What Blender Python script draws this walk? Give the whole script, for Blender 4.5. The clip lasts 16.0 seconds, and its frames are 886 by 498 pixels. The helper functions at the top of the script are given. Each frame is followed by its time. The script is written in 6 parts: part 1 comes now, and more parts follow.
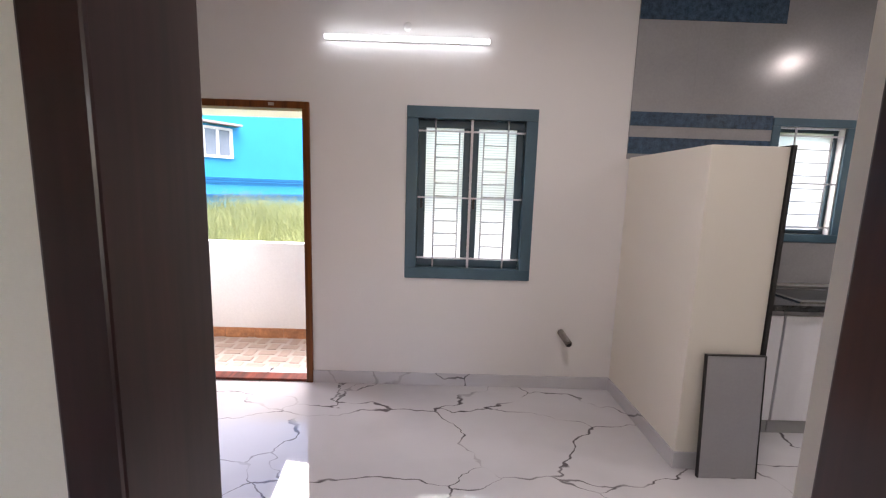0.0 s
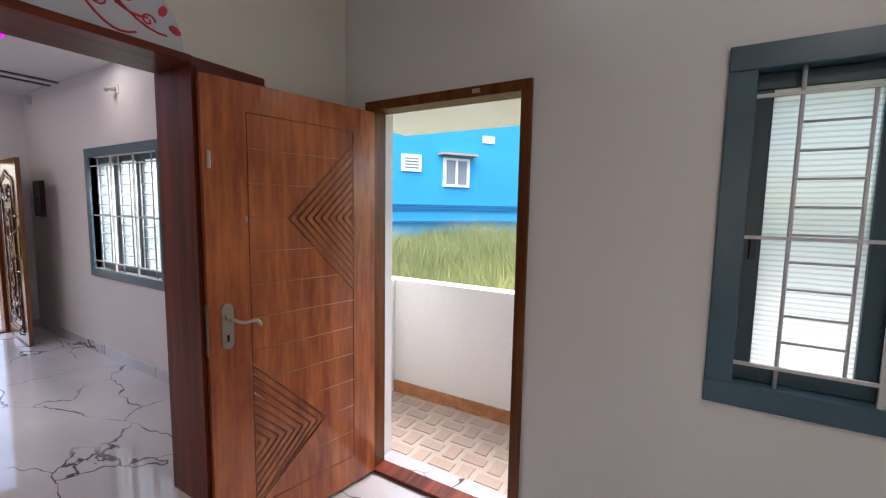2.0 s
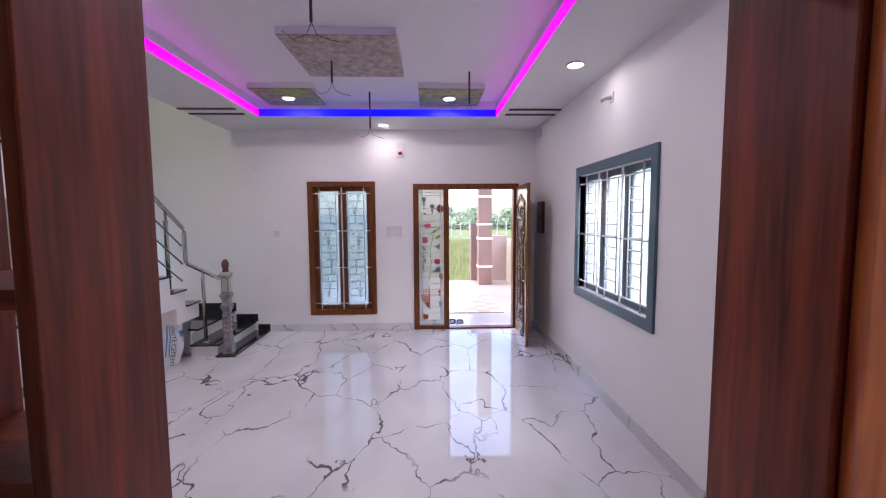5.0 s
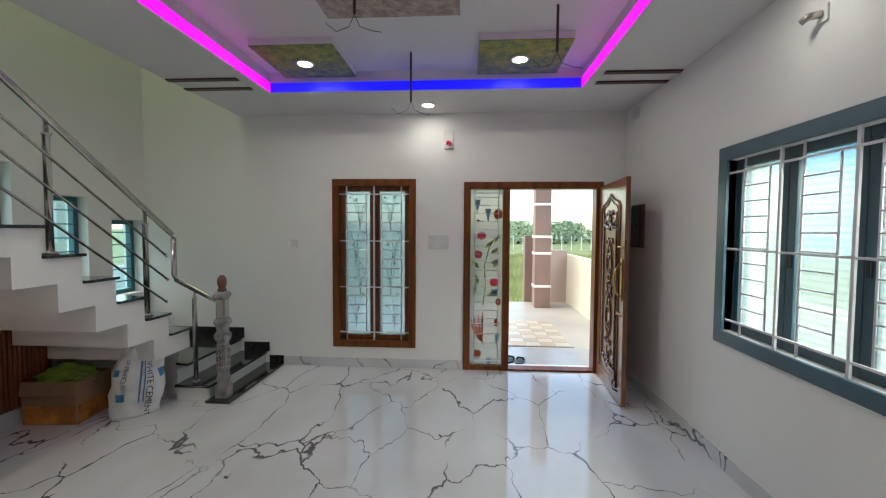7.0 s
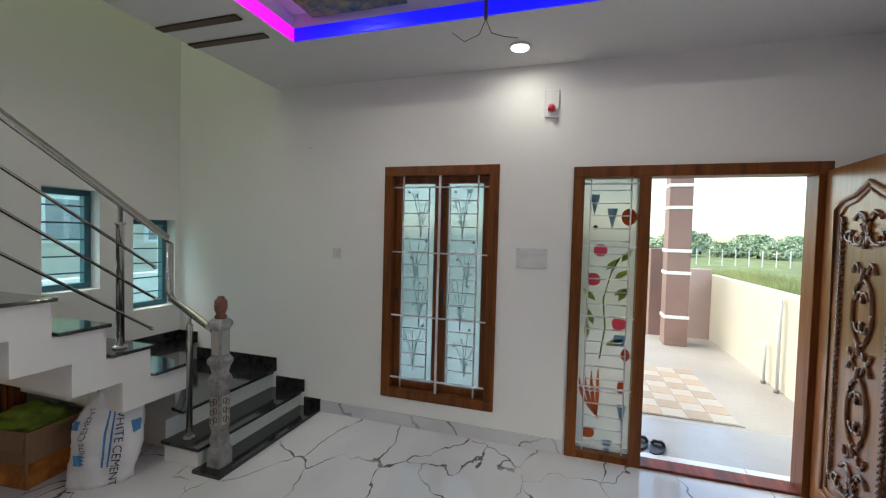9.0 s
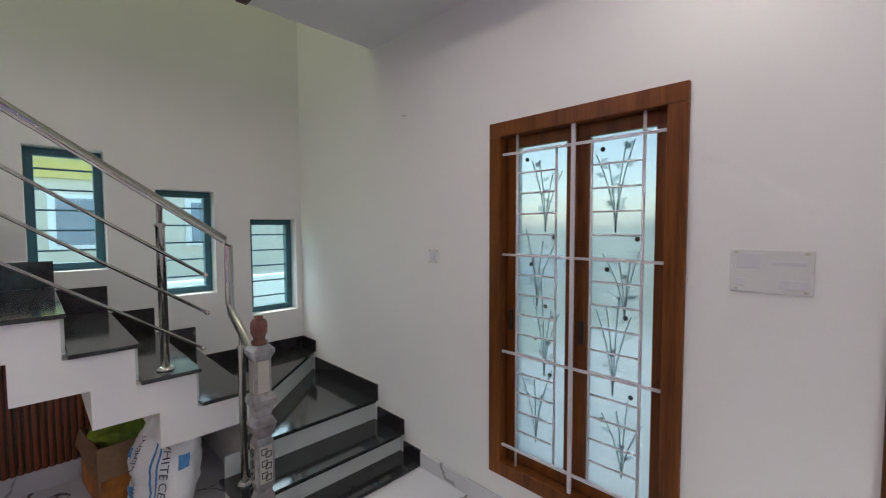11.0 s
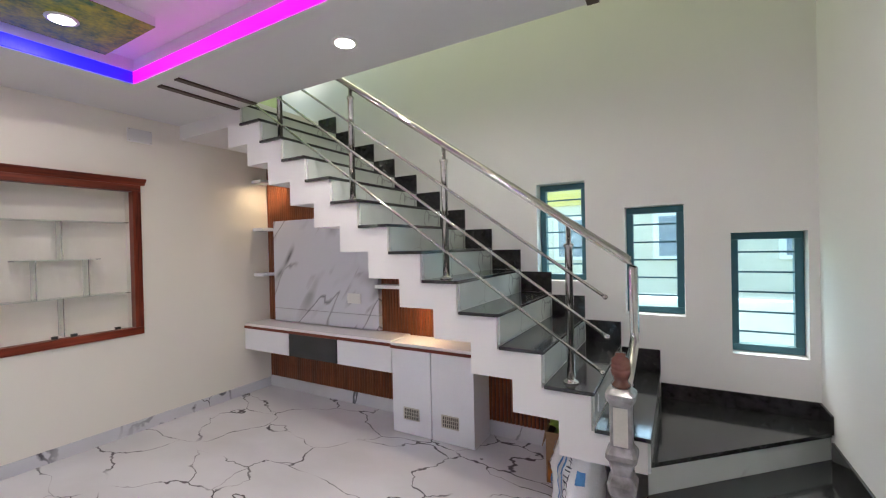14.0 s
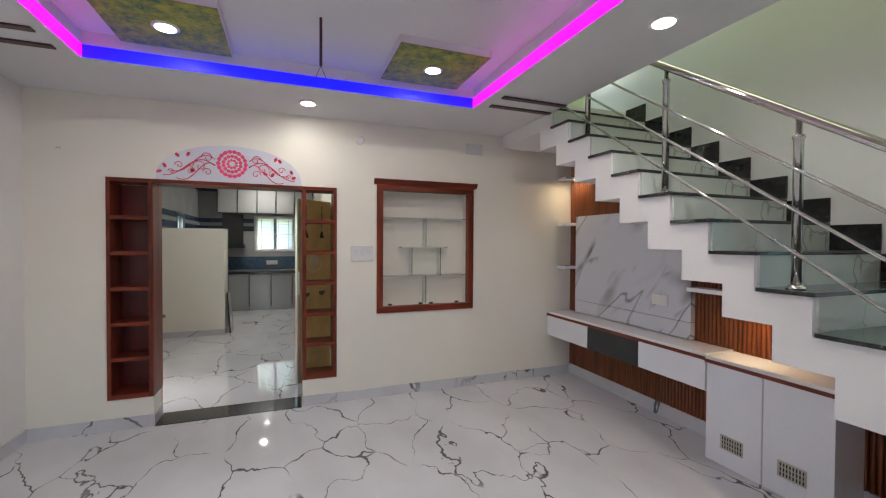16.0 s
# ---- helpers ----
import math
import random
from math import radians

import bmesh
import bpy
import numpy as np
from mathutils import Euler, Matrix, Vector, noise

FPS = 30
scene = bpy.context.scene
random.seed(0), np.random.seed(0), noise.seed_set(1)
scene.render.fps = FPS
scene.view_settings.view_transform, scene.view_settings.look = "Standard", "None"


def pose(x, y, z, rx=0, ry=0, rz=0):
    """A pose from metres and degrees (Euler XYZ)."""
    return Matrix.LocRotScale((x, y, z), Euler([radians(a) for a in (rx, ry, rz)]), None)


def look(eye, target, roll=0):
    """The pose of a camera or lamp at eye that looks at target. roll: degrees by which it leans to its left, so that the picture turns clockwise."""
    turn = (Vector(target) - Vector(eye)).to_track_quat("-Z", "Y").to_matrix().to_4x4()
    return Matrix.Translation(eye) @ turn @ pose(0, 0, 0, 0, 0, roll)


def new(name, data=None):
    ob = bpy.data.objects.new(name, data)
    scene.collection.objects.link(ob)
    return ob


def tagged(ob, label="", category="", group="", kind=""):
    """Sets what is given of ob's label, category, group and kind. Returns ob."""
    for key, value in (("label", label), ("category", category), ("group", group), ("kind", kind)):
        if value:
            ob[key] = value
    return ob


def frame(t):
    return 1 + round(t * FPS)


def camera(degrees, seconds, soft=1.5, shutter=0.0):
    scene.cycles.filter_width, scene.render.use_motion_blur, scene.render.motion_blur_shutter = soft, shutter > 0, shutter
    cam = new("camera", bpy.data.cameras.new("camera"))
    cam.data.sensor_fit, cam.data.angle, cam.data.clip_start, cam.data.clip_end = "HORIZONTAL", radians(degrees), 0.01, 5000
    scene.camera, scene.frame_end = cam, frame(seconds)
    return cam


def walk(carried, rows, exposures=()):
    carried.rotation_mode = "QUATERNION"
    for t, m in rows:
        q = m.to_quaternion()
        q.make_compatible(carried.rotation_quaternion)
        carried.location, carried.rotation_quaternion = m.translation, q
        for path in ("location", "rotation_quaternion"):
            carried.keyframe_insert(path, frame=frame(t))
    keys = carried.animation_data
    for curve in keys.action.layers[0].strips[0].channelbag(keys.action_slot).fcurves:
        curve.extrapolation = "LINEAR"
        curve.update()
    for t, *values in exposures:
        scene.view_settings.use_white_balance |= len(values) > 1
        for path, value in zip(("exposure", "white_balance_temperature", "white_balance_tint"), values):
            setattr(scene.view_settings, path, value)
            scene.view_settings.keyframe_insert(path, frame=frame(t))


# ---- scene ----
cam = camera(94.2, 16.0, 1.2)
METRES, EYE, TILT, LEAN, TURN = 8.0, 1.5, 0.0, 0.0, 0.5
PATH = [
    (0, (0.077, 0.024, 1.56), (0.099, 2.003, 1.27), 1.8),
    (0.5, (0.043, 0.425, 1.539), (-0.068, 2.405, 1.282), 1.6),
    (1, (-0.018, 0.805, 1.546), (-0.346, 2.765, 1.318), 1.5),
    (1.5, (-0.161, 1.101, 1.565), (-0.79, 2.987, 1.352), 1.3),
    (2, (-0.274, 1.334, 1.575), (-1.284, 3.049, 1.38), 1.0),
    (2.5, (-0.405, 1.489, 1.624), (-1.768, 2.937, 1.412), 0.8),
    (3, (-0.554, 1.507, 1.619), (-2.216, 2.602, 1.421), 0.2),
    (3.5, (-0.741, 1.525, 1.633), (-2.595, 2.248, 1.44), -0.2),
    (4, (-0.924, 1.569, 1.632), (-2.875, 1.969, 1.444), -0.5),
    (4.5, (-1.116, 1.626, 1.637), (-3.099, 1.815, 1.459), -0.5),
    (6.8, (-2.532, 1.472, 1.566), (-4.527, 1.371, 1.47), 0.2),
    (7, (-2.669, 1.457, 1.561), (-4.663, 1.332, 1.469), 0.3),
    (7.5, (-3.037, 1.461, 1.564), (-5.024, 1.252, 1.473), 0.4),
    (8, (-3.388, 1.408, 1.541), (-5.362, 1.096, 1.46), 0.6),
    (8.2, (-3.533, 1.378, 1.556), (-5.499, 1.021, 1.477), 0.4),
    (10.3, (-5.046, 1.449, 1.586), (-6.707, 0.337, 1.5), 1.4),
    (10.5, (-5.171, 1.409, 1.554), (-6.772, 0.214, 1.463), 0.3),
    (11, (-5.467, 1.315, 1.58), (-6.882, -0.095, 1.474), -0.2),
    (11.5, (-5.755, 1.257, 1.572), (-6.899, -0.381, 1.479), -0.8),
    (12, (-5.982, 1.22, 1.57), (-6.791, -0.608, 1.51), -1.0),
    (12.5, (-6.177, 1.13, 1.58), (-6.582, -0.828, 1.536), -1.4),
    (13, (-6.344, 1.072, 1.594), (-6.278, -0.926, 1.563), -1.4),
    (13.5, (-6.487, 1.056, 1.615), (-5.937, -0.866, 1.589), -1.5),
    (14, (-6.483, 1.09, 1.609), (-5.487, -0.644, 1.593), -1.3),
    (14.5, (-6.459, 1.14, 1.635), (-5.071, -0.299, 1.614), -1.2),
    (15, (-6.459, 1.181, 1.626), (-4.805, 0.057, 1.611), -0.6),
    (15.5, (-6.46, 1.207, 1.624), (-4.651, 0.355, 1.605), -0.2),
    (16, (-6.484, 1.159, 1.621), (-4.612, 0.458, 1.587), 0.3),
]
walk(cam, [(t, look(eye, target, roll)) for t, eye, target, roll in PATH], [
    (0.0, 2.66, 6800, 25), (0.5, 2.78, 6760, 22), (1.0, 2.3, 6740, 21), (2.0, 2.0, 6680, 20), (3.0, 2.02, 6380, 25), (4.5, 2.4, 6180, 30), (7.0, 1.87, 6730, 0), (8.0, 1.88, 6730, 0),
    (10.5, 2.05, 6580, 7), (12.5, 2.72, 7030, 18), (13.5, 2.85, 6680, 13), (14.5, 2.6, 6730, 9), (15.5, 2.4, 6680, 7), (16.0, 2.4, 6680, 7)])

# ---- world, sun, large lights ----
world = bpy.data.worlds.new("world")
scene.world = world
world.use_nodes = True
wn = world.node_tree.nodes
sky = wn.new("ShaderNodeTexSky")
sky.sky_type, sky.sun_disc = "NISHITA", False
sky.sun_elevation, sky.sun_rotation, sky.dust_density, sky.air_density, sky.ozone_density = radians(52), radians(200), 1.6, 1.0, 0.4
world.node_tree.links.new(sky.outputs[0], wn["Background"].inputs[0])
wn["Background"].inputs[1].default_value = 0.15
sun = new("sun", bpy.data.lights.new("sun", "SUN"))
sun.data.energy, sun.data.angle, sun.data.color = 1.0, radians(40), (1.0, 0.96, 0.9)
sun.matrix_world = look((0, 0, 20), (0 - 3, 0 + 8, 20 - 11))


def area(name, m, w, h, power, color=(1, 1, 1)):
    lamp = new(name, bpy.data.lights.new(name, "AREA"))
    lamp.data.shape, lamp.data.size, lamp.data.size_y = "RECTANGLE", w, h
    lamp.data.energy, lamp.data.color = power, color
    lamp.matrix_world = m
    return lamp


# unseen area lamp added beyond the side porch canopy, standing in for open sky
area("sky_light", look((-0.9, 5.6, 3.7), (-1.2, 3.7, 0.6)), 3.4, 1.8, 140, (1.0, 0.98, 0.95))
# unseen lamp added for upper-floor light down the stair well, tinted green-yellow itself
area("stairwell_light", look((-4.6, -1.72, 5.60), (-4.6, -1.72, 0)), 4.0, 0.9, 5.0, (1.0, 1.0, 0.80))
# added lamp past the eaves, out of view, as sky for the hall window
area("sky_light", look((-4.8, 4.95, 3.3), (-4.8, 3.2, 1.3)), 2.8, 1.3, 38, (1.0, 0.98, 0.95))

# ---- materials ----


def mat(name, color, rough=0.5, metal=0.0, var=0.12, scale=3.0, fine=60.0, bump=0.05, stretch=(1, 1, 1), coat=0.0, color2=None, spec=0.5):
    m = bpy.data.materials.new(name)
    m.use_nodes = True
    n, l = m.node_tree.nodes, m.node_tree.links
    b = n["Principled BSDF"]
    b.inputs["Roughness"].default_value, b.inputs["Metallic"].default_value = rough, metal
    b.inputs["Coat Weight"].default_value, b.inputs["Coat Roughness"].default_value = coat, 0.08
    b.inputs["Specular IOR Level"].default_value = spec
    co = n.new("ShaderNodeTexCoord")
    mp = n.new("ShaderNodeMapping")
    mp.inputs["Scale"].default_value = stretch
    l.new(co.outputs["Object"], mp.inputs["Vector"])
    big, small = n.new("ShaderNodeTexNoise"), n.new("ShaderNodeTexNoise")
    big.inputs["Scale"].default_value, big.inputs["Detail"].default_value = scale, 5
    small.inputs["Scale"].default_value, small.inputs["Detail"].default_value = fine, 3
    l.new(mp.outputs[0], big.inputs["Vector"]), l.new(mp.outputs[0], small.inputs["Vector"])
    add = n.new("ShaderNodeMix")
    add.data_type = "FLOAT"
    add.inputs["Factor"].default_value = 0.35
    l.new(big.outputs["Fac"], add.inputs["A"]), l.new(small.outputs["Fac"], add.inputs["B"])
    ramp = n.new("ShaderNodeValToRGB")
    c = np.array(color[:3])
    c2 = np.array(color2) if color2 else np.clip(c * (1 + var), 0, 1)
    c1 = c * (1 - var)
    ramp.color_ramp.elements[0].color, ramp.color_ramp.elements[0].position = (*c1, 1), 0.35
    ramp.color_ramp.elements[1].color, ramp.color_ramp.elements[1].position = (*c2, 1), 0.65
    l.new(add.outputs["Result"], ramp.inputs["Fac"]), l.new(ramp.outputs[0], b.inputs["Base Color"])
    if bump:
        bp = n.new("ShaderNodeBump")
        bp.inputs["Strength"].default_value, bp.inputs["Distance"].default_value = bump, 0.01
        l.new(small.outputs["Fac"], bp.inputs["Height"]), l.new(bp.outputs[0], b.inputs["Normal"])
    return m


def marble(name, base, vein, rough, cell, width, masks=(0.42, 0.6), warp=0.35, seed=0.0, stretch=(1, 1, 1), strength=1.0, slant=0.0, spec=0.5, breaks=1.1):
    """Polished slab with broken dark veins: edges of large warped cells, thickened and cut off by noise."""
    m = bpy.data.materials.new(name)
    m.use_nodes = True
    n, l = m.node_tree.nodes, m.node_tree.links
    b = n["Principled BSDF"]
    b.inputs["Roughness"].default_value = rough
    b.inputs["Specular IOR Level"].default_value = spec
    co, mp = n.new("ShaderNodeTexCoord"), n.new("ShaderNodeMapping")
    mp.inputs["Location"].default_value, mp.inputs["Scale"].default_value = (seed, seed * 1.7, seed * 0.6), stretch
    mp.inputs["Rotation"].default_value = (0, slant, slant)
    l.new(co.outputs["Object"], mp.inputs["Vector"])

    def noise_at(scale, detail, vec=None):
        t = n.new("ShaderNodeTexNoise")
        t.inputs["Scale"].default_value, t.inputs["Detail"].default_value = scale, detail
        l.new(vec or mp.outputs[0], t.inputs["Vector"])
        return t

    def warped(amount, scale, vec):
        t = noise_at(scale, 4)
        sub, sc, add = n.new("ShaderNodeVectorMath"), n.new("ShaderNodeVectorMath"), n.new("ShaderNodeVectorMath")
        sub.operation, sc.operation = "SUBTRACT", "SCALE"
        sub.inputs[1].default_value = (0.5, 0.5, 0.5)
        sc.inputs["Scale"].default_value = amount
        l.new(t.outputs["Color"], sub.inputs[0]), l.new(sub.outputs[0], sc.inputs[0])
        l.new(vec, add.inputs[0]), l.new(sc.outputs[0], add.inputs[1])
        return add.outputs[0]

    v = warped(warp, 1.8, mp.outputs[0])
    v = warped(0.028, 10.0, v)
    vor = n.new("ShaderNodeTexVoronoi")
    vor.feature = "DISTANCE_TO_EDGE"
    vor.inputs["Scale"].default_value = cell
    l.new(v, vor.inputs["Vector"])
    thick = noise_at(5.0, 5)
    tr = n.new("ShaderNodeMapRange")
    tr.inputs["From Min"].default_value, tr.inputs["From Max"].default_value = 0.4, 0.72
    tr.inputs["To Min"].default_value, tr.inputs["To Max"].default_value = width * 0.45, width * 2.2
    l.new(thick.outputs["Fac"], tr.inputs["Value"])
    div = n.new("ShaderNodeMath")
    div.operation = "DIVIDE"
    l.new(vor.outputs["Distance"], div.inputs[0]), l.new(tr.outputs[0], div.inputs[1])
    line = n.new("ShaderNodeMapRange")
    line.inputs["From Min"].default_value, line.inputs["From Max"].default_value = 0.5, 1.3
    line.inputs["To Min"].default_value, line.inputs["To Max"].default_value = 1.0, 0.0
    l.new(div.outputs[0], line.inputs["Value"])
    mask = noise_at(breaks, 2)
    mr = n.new("ShaderNodeMapRange")
    mr.inputs["From Min"].default_value, mr.inputs["From Max"].default_value = masks
    l.new(mask.outputs["Fac"], mr.inputs["Value"])
    mul, mul2 = n.new("ShaderNodeMath"), n.new("ShaderNodeMath")
    mul.operation = mul2.operation = "MULTIPLY"
    l.new(line.outputs[0], mul.inputs[0]), l.new(mr.outputs[0], mul.inputs[1])
    l.new(mul.outputs[0], mul2.inputs[0])
    mul2.inputs[1].default_value = strength
    cloud = noise_at(1.3, 6)
    cr = n.new("ShaderNodeValToRGB")
    cr.color_ramp.elements[0].color, cr.color_ramp.elements[0].position = (*[c * 0.86 for c in base], 1), 0.35
    cr.color_ramp.elements[1].color, cr.color_ramp.elements[1].position = (*base, 1), 0.6
    l.new(cloud.outputs["Fac"], cr.inputs["Fac"])
    mix = n.new("ShaderNodeMix")
    mix.data_type = "RGBA"
    l.new(mul2.outputs[0], mix.inputs["Factor"]), l.new(cr.outputs[0], mix.inputs["A"])
    mix.inputs["B"].default_value = (*vein, 1)
    l.new(mix.outputs["Result"], b.inputs["Base Color"])
    return m


def streak_marble(name, base, vein, rough):
    """Grey slab with soft slanting veins: contour lines of stretched noise."""
    m = bpy.data.materials.new(name)
    m.use_nodes = True
    n, l = m.node_tree.nodes, m.node_tree.links
    b = n["Principled BSDF"]
    b.inputs["Roughness"].default_value = rough
    co = n.new("ShaderNodeTexCoord")
    total = None
    for i, (across, along, width, power) in enumerate(((1.05, 0.30, 0.050, 1.0), (2.8, 0.55, 0.018, 0.8))):
        mp, t = n.new("ShaderNodeMapping"), n.new("ShaderNodeTexNoise")
        mp.vector_type = "TEXTURE"
        mp.inputs["Rotation"].default_value = (0, radians(-38), 0)
        mp.inputs["Location"].default_value = (0.37 * i + 0.2, 0, 0.61)
        mp.inputs["Scale"].default_value = (1 / across, 1, 1 / along)
        t.inputs["Scale"].default_value, t.inputs["Detail"].default_value, t.inputs["Roughness"].default_value = 1.0, 3.5, 0.5
        l.new(co.outputs["Object"], mp.inputs[0]), l.new(mp.outputs[0], t.inputs["Vector"])
        sub, ab, mr, mk, mm, mul = (n.new("ShaderNodeMath"), n.new("ShaderNodeMath"), n.new("ShaderNodeMapRange"), n.new("ShaderNodeTexNoise"), n.new("ShaderNodeMapRange"), n.new("ShaderNodeMath"))
        sub.operation, ab.operation, mul.operation = "SUBTRACT", "ABSOLUTE", "MULTIPLY"
        sub.inputs[1].default_value = 0.5
        mr.inputs["From Min"].default_value, mr.inputs["From Max"].default_value = 0.0, width
        mr.inputs["To Min"].default_value, mr.inputs["To Max"].default_value = power, 0.0
        mk.inputs["Scale"].default_value = 1.6
        mm.inputs["From Min"].default_value, mm.inputs["From Max"].default_value = 0.38, 0.50
        l.new(t.outputs["Fac"], sub.inputs[0]), l.new(sub.outputs[0], ab.inputs[0]), l.new(ab.outputs[0], mr.inputs["Value"])
        l.new(co.outputs["Object"], mk.inputs["Vector"]), l.new(mk.outputs["Fac"], mm.inputs["Value"])
        l.new(mr.outputs[0], mul.inputs[0]), l.new(mm.outputs[0], mul.inputs[1])
        if total is None:
            total = mul.outputs[0]
        else:
            mx = n.new("ShaderNodeMath")
            mx.operation = "MAXIMUM"
            l.new(total, mx.inputs[0]), l.new(mul.outputs[0], mx.inputs[1])
            total = mx.outputs[0]
    mix = n.new("ShaderNodeMix")
    mix.data_type = "RGBA"
    l.new(total, mix.inputs["Factor"])
    mix.inputs["A"].default_value, mix.inputs["B"].default_value = (*base, 1), (*vein, 1)
    l.new(mix.outputs["Result"], b.inputs["Base Color"])
    return m


def glow(name, color, strength, base=(0.8, 0.8, 0.8)):
    m = bpy.data.materials.new(name)
    m.use_nodes = True
    b = m.node_tree.nodes["Principled BSDF"]
    b.inputs["Base Color"].default_value = (*base, 1)
    b.inputs["Emission Color"].default_value = (*color, 1)
    b.inputs["Emission Strength"].default_value = strength
    return m


def glass(name, color, rough, bump=0.0, scale=40.0, stretch=(1, 1, 1), see=0.0, white=0.0, milk=0.0, reeds=0.0):
    """Window glass: rough transmission with a relief; see mixes in clear sight, white a milky share."""
    m = bpy.data.materials.new(name)
    m.use_nodes = True
    n, l = m.node_tree.nodes, m.node_tree.links
    b = n["Principled BSDF"]
    b.inputs["Base Color"].default_value, b.inputs["Roughness"].default_value = (*color, 1), rough
    b.inputs["Transmission Weight"].default_value, b.inputs["IOR"].default_value = 1.0 - white, 1.08 if rough else 1.45
    if bump:
        co, mp, t, bp = n.new("ShaderNodeTexCoord"), n.new("ShaderNodeMapping"), n.new("ShaderNodeTexNoise"), n.new("ShaderNodeBump")
        mp.inputs["Scale"].default_value = stretch
        t.inputs["Scale"].default_value = scale
        bp.inputs["Strength"].default_value, bp.inputs["Distance"].default_value = bump, 0.01
        l.new(co.outputs["Object"], mp.inputs[0]), l.new(mp.outputs[0], t.inputs["Vector"])
        l.new(t.outputs["Fac"], bp.inputs["Height"]), l.new(bp.outputs[0], b.inputs["Normal"])
    if milk:
        tl, mk = n.new("ShaderNodeBsdfTranslucent"), n.new("ShaderNodeMixShader")
        tl.inputs[0].default_value = (*color, 1)
        mk.inputs[0].default_value = milk
        l.new(b.outputs[0], mk.inputs[1]), l.new(tl.outputs[0], mk.inputs[2])
        if reeds:
            cw, wv, rp = n.new("ShaderNodeTexCoord"), n.new("ShaderNodeTexWave"), n.new("ShaderNodeValToRGB")
            wv.wave_type, wv.bands_direction = "BANDS", "Z"
            wv.inputs["Scale"].default_value, wv.inputs["Distortion"].default_value = reeds, 1.2
            wv.inputs["Detail"].default_value, wv.inputs["Detail Scale"].default_value = 2.0, 0.6
            rp.color_ramp.elements[0].color, rp.color_ramp.elements[0].position = (*[c * 0.74 for c in color], 1), 0.05
            rp.color_ramp.elements[1].color, rp.color_ramp.elements[1].position = (*color, 1), 0.55
            l.new(cw.outputs["Object"], wv.inputs["Vector"]), l.new(wv.outputs["Fac"], rp.inputs["Fac"])
            l.new(rp.outputs[0], tl.inputs[0]), l.new(rp.outputs[0], b.inputs["Base Color"])
        l.new(mk.outputs[0], n["Material Output"].inputs[0])
    if see:
        tr, mx = n.new("ShaderNodeBsdfTransparent"), n.new("ShaderNodeMixShader")
        tr.inputs[0].default_value = (*color, 1)
        mx.inputs[0].default_value = see
        l.new(mk.outputs[0] if milk else b.outputs[0], mx.inputs[1]), l.new(tr.outputs[0], mx.inputs[2])
        l.new(mx.outputs[0], n["Material Output"].inputs[0])
    return m


M = {}
M["wall"] = mat("wall_paint", (0.78, 0.77, 0.76), 0.55, var=0.02, scale=1.2, fine=180, bump=0.02)
M["wall_cream"] = mat("cream_wall_paint", (0.80, 0.77, 0.69), 0.5, var=0.02, scale=1.5, fine=180, bump=0.02)
M["ceiling"] = mat("ceiling_paint", (0.70, 0.69, 0.70), 0.6, var=0.015, scale=1.0, fine=200, bump=0.01)
M["green"] = mat("green_bounce_paint", (0.52, 0.62, 0.34), 0.6, var=0.03, scale=1.0, fine=150, bump=0.02)
M["floor"] = marble("floor_marble_tile", (0.66, 0.66, 0.69), (0.12, 0.11, 0.12), 0.03, 1.5, 0.0085, (0.37, 0.51), 0.6, 3.1, spec=0.8, breaks=2.2, stretch=(0.8, 1.25, 1))
M["skirt"] = marble("marble_skirting", (0.62, 0.62, 0.65), (0.12, 0.12, 0.13), 0.15, 1.4, 0.012, (0.4, 0.55), 0.6, 5.0)
M["riser"] = marble("marble_riser", (0.62, 0.67, 0.65), (0.22, 0.22, 0.23), 0.12, 1.5, 0.009, (0.40, 0.56), 0.7, 1.0, strength=0.6)
M["tv_marble"] = streak_marble("tv_panel_marble", (0.64, 0.65, 0.71), (0.13, 0.125, 0.14), 0.10)
M["granite"] = mat("black_granite", (0.016, 0.017, 0.018), 0.11, var=0.5, scale=30, fine=300, bump=0.0, color2=(0.04, 0.043, 0.045), coat=0.3)
M["granite_skirt"] = mat("black_granite_skirting", (0.010, 0.009, 0.010), 0.14, var=0.4, scale=18, fine=200, bump=0.0, color2=(0.03, 0.027, 0.03))
M["mahogany"] = mat("mahogany_laminate", (0.155, 0.027, 0.012), 0.36, var=0.6, scale=2.2, fine=9, bump=0.02, stretch=(9, 9, 0.55), spec=0.28)
M["mahogany_h"] = mat("mahogany_laminate_level", (0.155, 0.027, 0.012), 0.36, var=0.6, scale=2.2, fine=9, bump=0.02, stretch=(9, 0.55, 9), spec=0.28)
M["rosewood"] = mat("dark_rosewood", (0.030, 0.010, 0.009), 0.3, var=0.4, scale=2.2, fine=9, bump=0.01, stretch=(9, 9, 0.55), coat=0.15)
M["dark_red"] = mat("dark_red_laminate", (0.12, 0.007, 0.007), 0.35, var=0.3, scale=2, fine=12, bump=0.01, stretch=(6, 6, 0.6))
M["teak"] = mat("varnished_teak", (0.145, 0.043, 0.009), 0.36, var=0.45, scale=2.4, fine=11, bump=0.03, stretch=(8, 8, 0.6), spec=0.28)
M["teak_door"] = mat("carved_teak", (0.22, 0.085, 0.03), 0.28, var=0.4, scale=2.4, fine=11, bump=0.03, stretch=(8, 8, 0.6), coat=0.2)
M["membrane"] = mat("membrane_door_wood", (0.46, 0.080, 0.028), 0.28, var=0.45, scale=2.3, fine=8, bump=0.015, stretch=(6, 6, 0.8), color2=(0.66, 0.195, 0.052), spec=0.6, coat=0.3)
